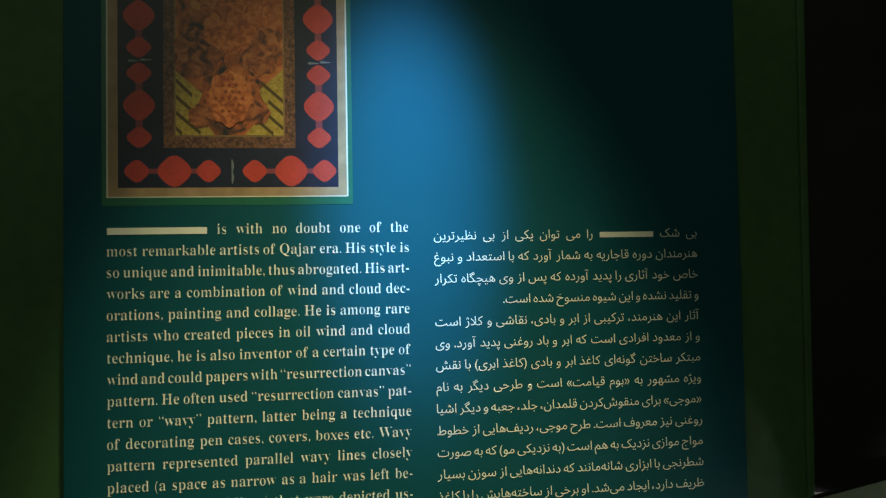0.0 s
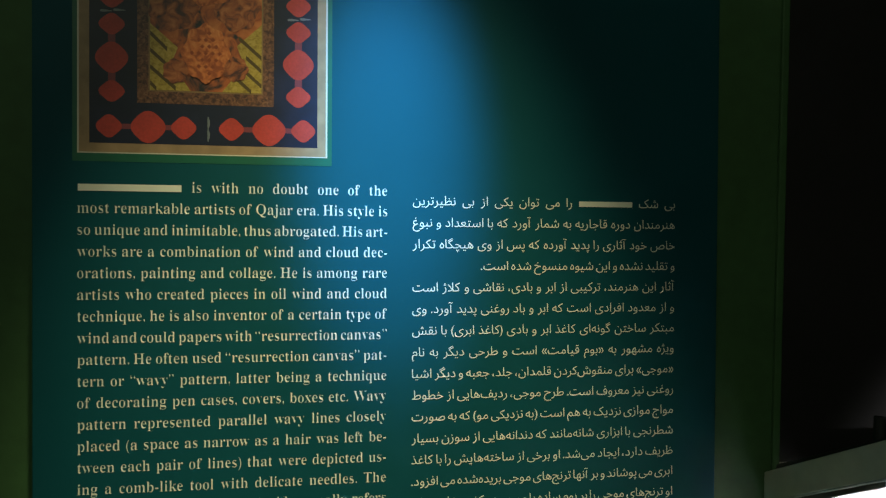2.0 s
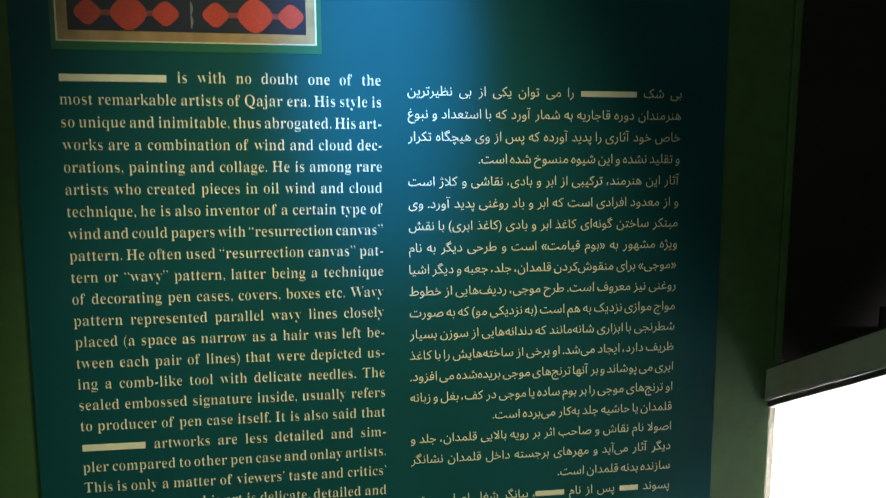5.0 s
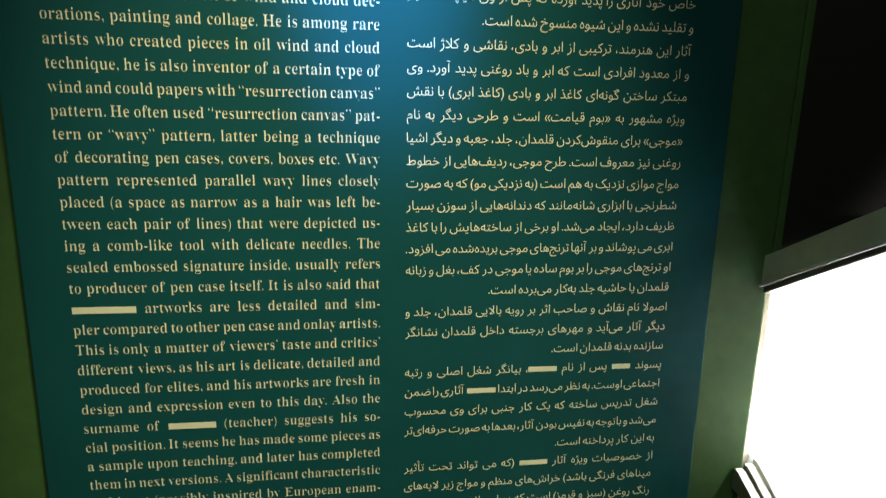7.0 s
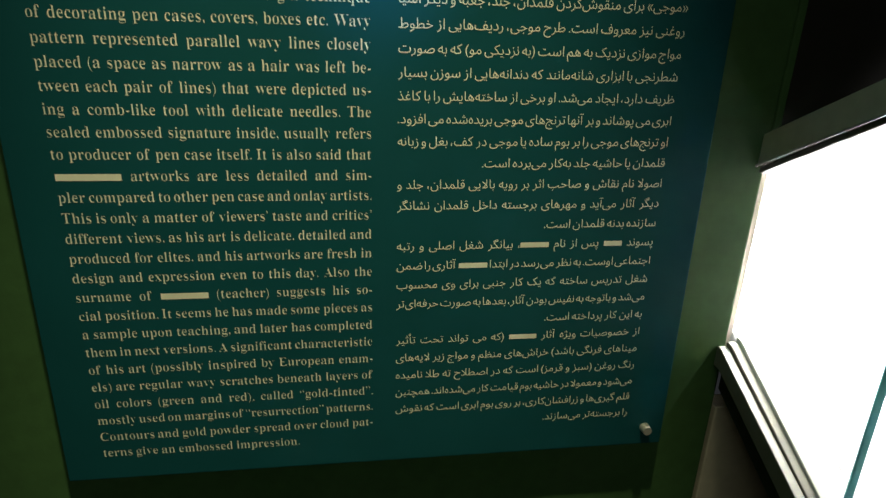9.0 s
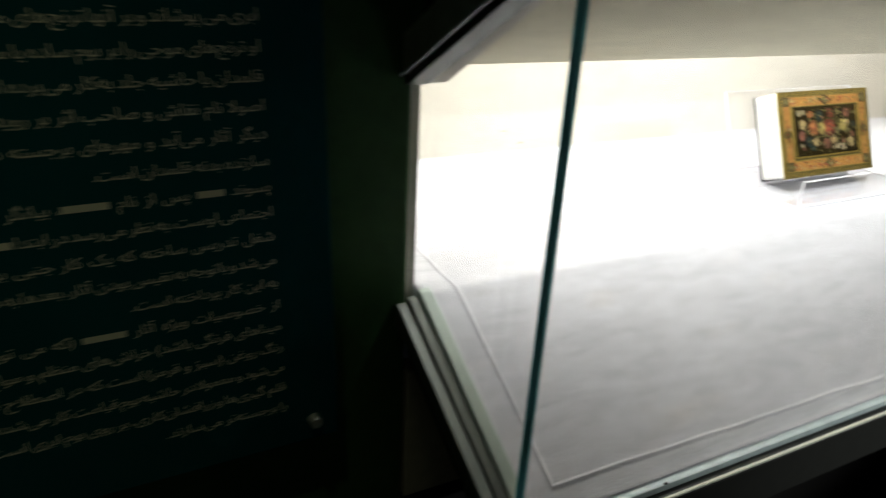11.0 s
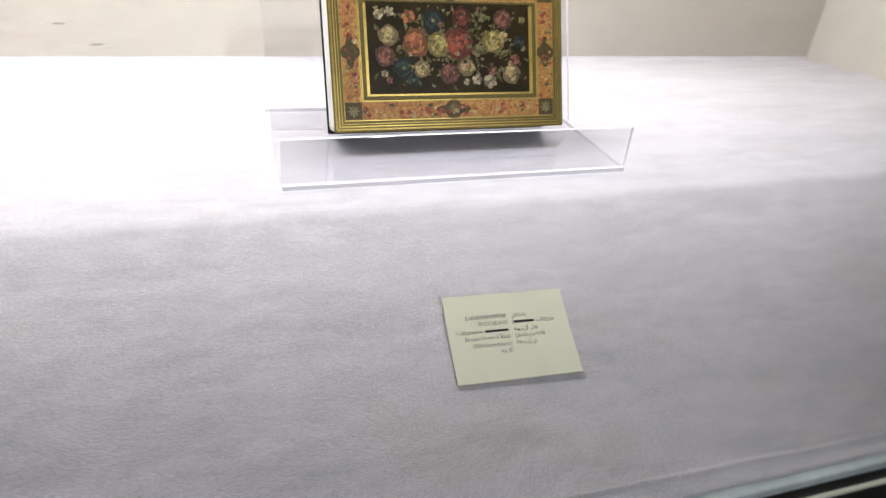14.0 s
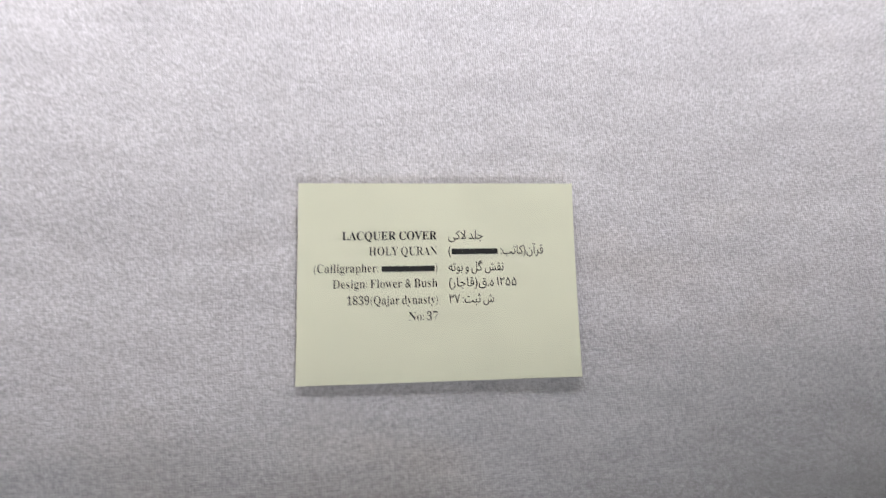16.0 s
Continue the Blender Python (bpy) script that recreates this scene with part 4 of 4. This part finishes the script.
for i, (x, y, r, outer, inner) in enumerate(BLOOMS):
    u, v = at_px(x, y)
    R = r * S_PX * rng.uniform(0.9, 1.08)
    bm = bmesh.new()
    turn = rng.uniform(0, 6)
    base = BOOK @ pose(0, 0, 0.00028)
    # open blooms have three rings of broad petals lying over one another, small ones a single ring
    rings = ((0.62, 0.46, 9, 2), (0.42, 0.40, 7, 0), (0.20, 0.30, 5, 0)) if r >= 24 else ((0.55, 0.42, rng.choice((5, 6)), 0),)
    for q, (dist, size, n, look_of) in enumerate(rings):
        for k in range(n):
            a = turn + 0.6 * q + 2 * math.pi * k / n
            long, wide = R * size * rng.uniform(0.85, 1.15), R * size * rng.uniform(0.62, 0.9)
            d = R * dist * rng.uniform(0.85, 1.08)
            blunt = [(math.cos(w) * long * (1 if math.cos(w) < 0 else 0.8), math.sin(w) * wide * (1 + 0.25 * math.cos(w))) for w in (2 * math.pi * h / 12 for h in range(12))]
            pts = [(u + (d + x) * math.cos(a) - y * math.sin(a), v + (d + x) * math.sin(a) + y * math.cos(a)) for x, y in blunt]
            p = plate(pts, 0.00014, base @ pose(0, 0, 0.00004 * (k % 3) + 0.00013 * q + 0.000008 * i))
            for f in p.faces:
                f.material_index = 2 if (look_of == 2 or k % 3 == 2) else 0
            merge(bm, p)
    p = plate(lobed(u, v, R * 0.17, R * 0.16, 5, 0.2, 0, 16, turn), 0.0002, base @ pose(0, 0, 0.00040 + 0.000008 * i))
    for f in p.faces:
        f.material_index = 1
    merge(bm, p)
    shade = tuple(c * 0.42 for c in PETALS[outer])
    if outer + "_deep" not in PM:
        PM[outer + "_deep"] = mat(outer + "_deep_petal_lacquer", shade, 0.45, spec=0.25, grain=0.4, grain_scale=420)
    into(part("flower", bm, [PM[outer], PM[inner], PM[outer + "_deep"]], cover))

# acrylic stand
stand = thing("book_stand", (1.4825, 1.06, 1.034), "clear acrylic book stand with a raised front lip", "book stand")
SX0, SX1 = 1.327, 1.638


def acrylic(name, outline, thick, m):
    bm = plate(outline, thick, m, 0.0005)
    bm.normal_update()
    big = m.to_3x3() @ Vector((0, 0, 1))
    for f in bm.faces:
        f.material_index = 0 if abs(f.normal.dot(big)) > 0.9 else 1
    ob = into(part(name, bm, [ACRYLIC, ACRYLIC_EDGE], stand))
    ob.visible_shadow = False
    return ob


DECK_TOP = DECK_Z + 0.0006
acrylic("base_plate", rect(SX0, 0.9685, SX1, 1.150), 0.004, frame_of((0, 0, DECK_TOP), (1, 0, 0), (0, 1, 0)))
acrylic("front_lip", rect(SX0, DECK_TOP + 0.0042, SX1, 1.074), 0.004, frame_of((0, 0.9725, 0), (1, 0, 0), (0, 0, 1)))
back = frame_of((0, 1.0885, DECK_TOP + 0.0044), (1, 0, 0), (0, math.sin(LEAN_A), math.cos(LEAN_A)))
acrylic("back_plate", rect(1.328, 0, 1.640, 0.148), 0.004, back @ pose(0, 0, -0.003))

# ---- label card ----
card = thing("label_card", (1.468, 0.82, 0.98), "pale yellow printed label card lying on the linen slope", "label card")
CARD_Y = 0.7945
CARD = frame_of((1.4235, CARD_Y, FOOT_Z + (CARD_Y - FOOT_Y) * math.tan(SLOPE) + 0.0003), (1, -0.037 * math.cos(SLOPE), -0.037 * math.sin(SLOPE)), (0.048, math.cos(SLOPE), math.sin(SLOPE)))
CW, CH = 0.0935, 0.0660


def sag(u, v):
    """The stiff card bows: its head and one lower corner stand off the cloth."""
    return 0.0022 * max(0, (u / CW - 0.45)) ** 1.5 * max(0, 1 - v / CH * 1.3) + 0.0030 * (v / CH) ** 2 + 0.0004


bm = bmesh.new()
nu, nv, th = 24, 16, 0.0012
grid = {}
for k in (0, 1):
    for i in range(nu + 1):
        for j in range(nv + 1):
            u, v = CW * i / nu, CH * j / nv
            grid[k, i, j] = bm.verts.new(CARD @ Vector((u, v, sag(u, v) + k * th)))
for k in (0, 1):
    for i in range(nu):
        for j in range(nv):
            q = [grid[k, i, j], grid[k, i + 1, j], grid[k, i + 1, j + 1], grid[k, i, j + 1]]
            bm.faces.new(q if k else q[::-1])
edge = [(i, 0) for i in range(nu)] + [(nu, j) for j in range(nv)] + [(i, nv) for i in range(nu, 0, -1)] + [(0, j) for j in range(nv, 0, -1)]
for a, b in zip(edge, edge[1:] + edge[:1]):
    bm.faces.new((grid[0, a[0], a[1]], grid[0, b[0], b[1]], grid[1, b[0], b[1]], grid[1, a[0], a[1]]))
bmesh.ops.recalc_face_normals(bm, faces=bm.faces[:])
into(part("sheet", bm, CARD_M, card))
INV = CARD.inverted()
for rows, x, flush in ((cl, 0.492 * CW, "right"), (cr, 0.532 * CW, "left")):
    for k, (words, v, width) in enumerate(rows):
        thin = FULL if (k == 0 or rows is cr) else CARD_THIN
        m = CARD @ pose(0, CH * (0.998 - 1.012 * v), 0)
        lo = x - width * CW if flush == "right" else x
        em = 0.0041 if rows is cl else 0.0043
        verts, faces = line_mesh(words, thin, em, m, lo, lo + width * CW, stretch=0.92 if rows is cl else 0.90, least=0.25)
        out = []
        for p in verts:
            q = INV @ p
            out.append(CARD @ Vector((q.x, q.y, sag(q.x, q.y) + th + 0.00012)))
        text_line(card, out, faces, INK)

# ---- white sensor boxes on the lined end wall ----
def sensor(name, m, w, h, d, label):
    ob = thing(name, m.translation, label, "sensor", "sensor boxes")
    into(part("housing", plate(rounded(0, 0, w, h, 0.006), d, m, 0.003), PLASTIC, ob))
    into(part("face_plate", plate(rounded(0.006, 0.006, w - 0.006, h - 0.006, 0.003), 0.0012, m @ pose(0, 0, d), 0.0004), PLASTIC, ob))
    return ob, m, d


BACK = frame_of((0, BACK_Y, 0), (1, 0, 0), (0, 0, 1))
ob, m, d = sensor("sensor_box", BACK @ pose(0.690, 1.145, 0), 0.084, 0.075, 0.030, "white plastic sensor box on the cream lining")
ob, m, d = sensor("sensor_box", BACK @ pose(0.690, 1.074, 0, 0, 0, 4), 0.062, 0.062, 0.024, "small white plastic sensor box with vent slots")
for i in range(4):
    into(part("vent_slot", plate(rect(0.036, 0.012 + 0.004 * i, 0.046, 0.0132 + 0.004 * i), 0.0006, m @ pose(0, 0, d + 0.0012)), INK, ob))

# ---- smudges on the cream lining ----
SMUDGE = mat("brown_smudge", (0.34, 0.30, 0.24), 0.9, grain=0.2, grain_scale=300)
for cx, cz, rx, rz in ((1.136, 1.022, 0.008, 0.0016), (1.097, 1.048, 0.008, 0.0012), (1.62, 1.095, 0.005, 0.0010)):
    ob = into(part("smudge", plate(lobed(cx, cz, rx, rz, 5, 0.18, 0, 26, cx * 9), 0.0003, BACK), SMUDGE, case, "faint brown smudge on the lining"))
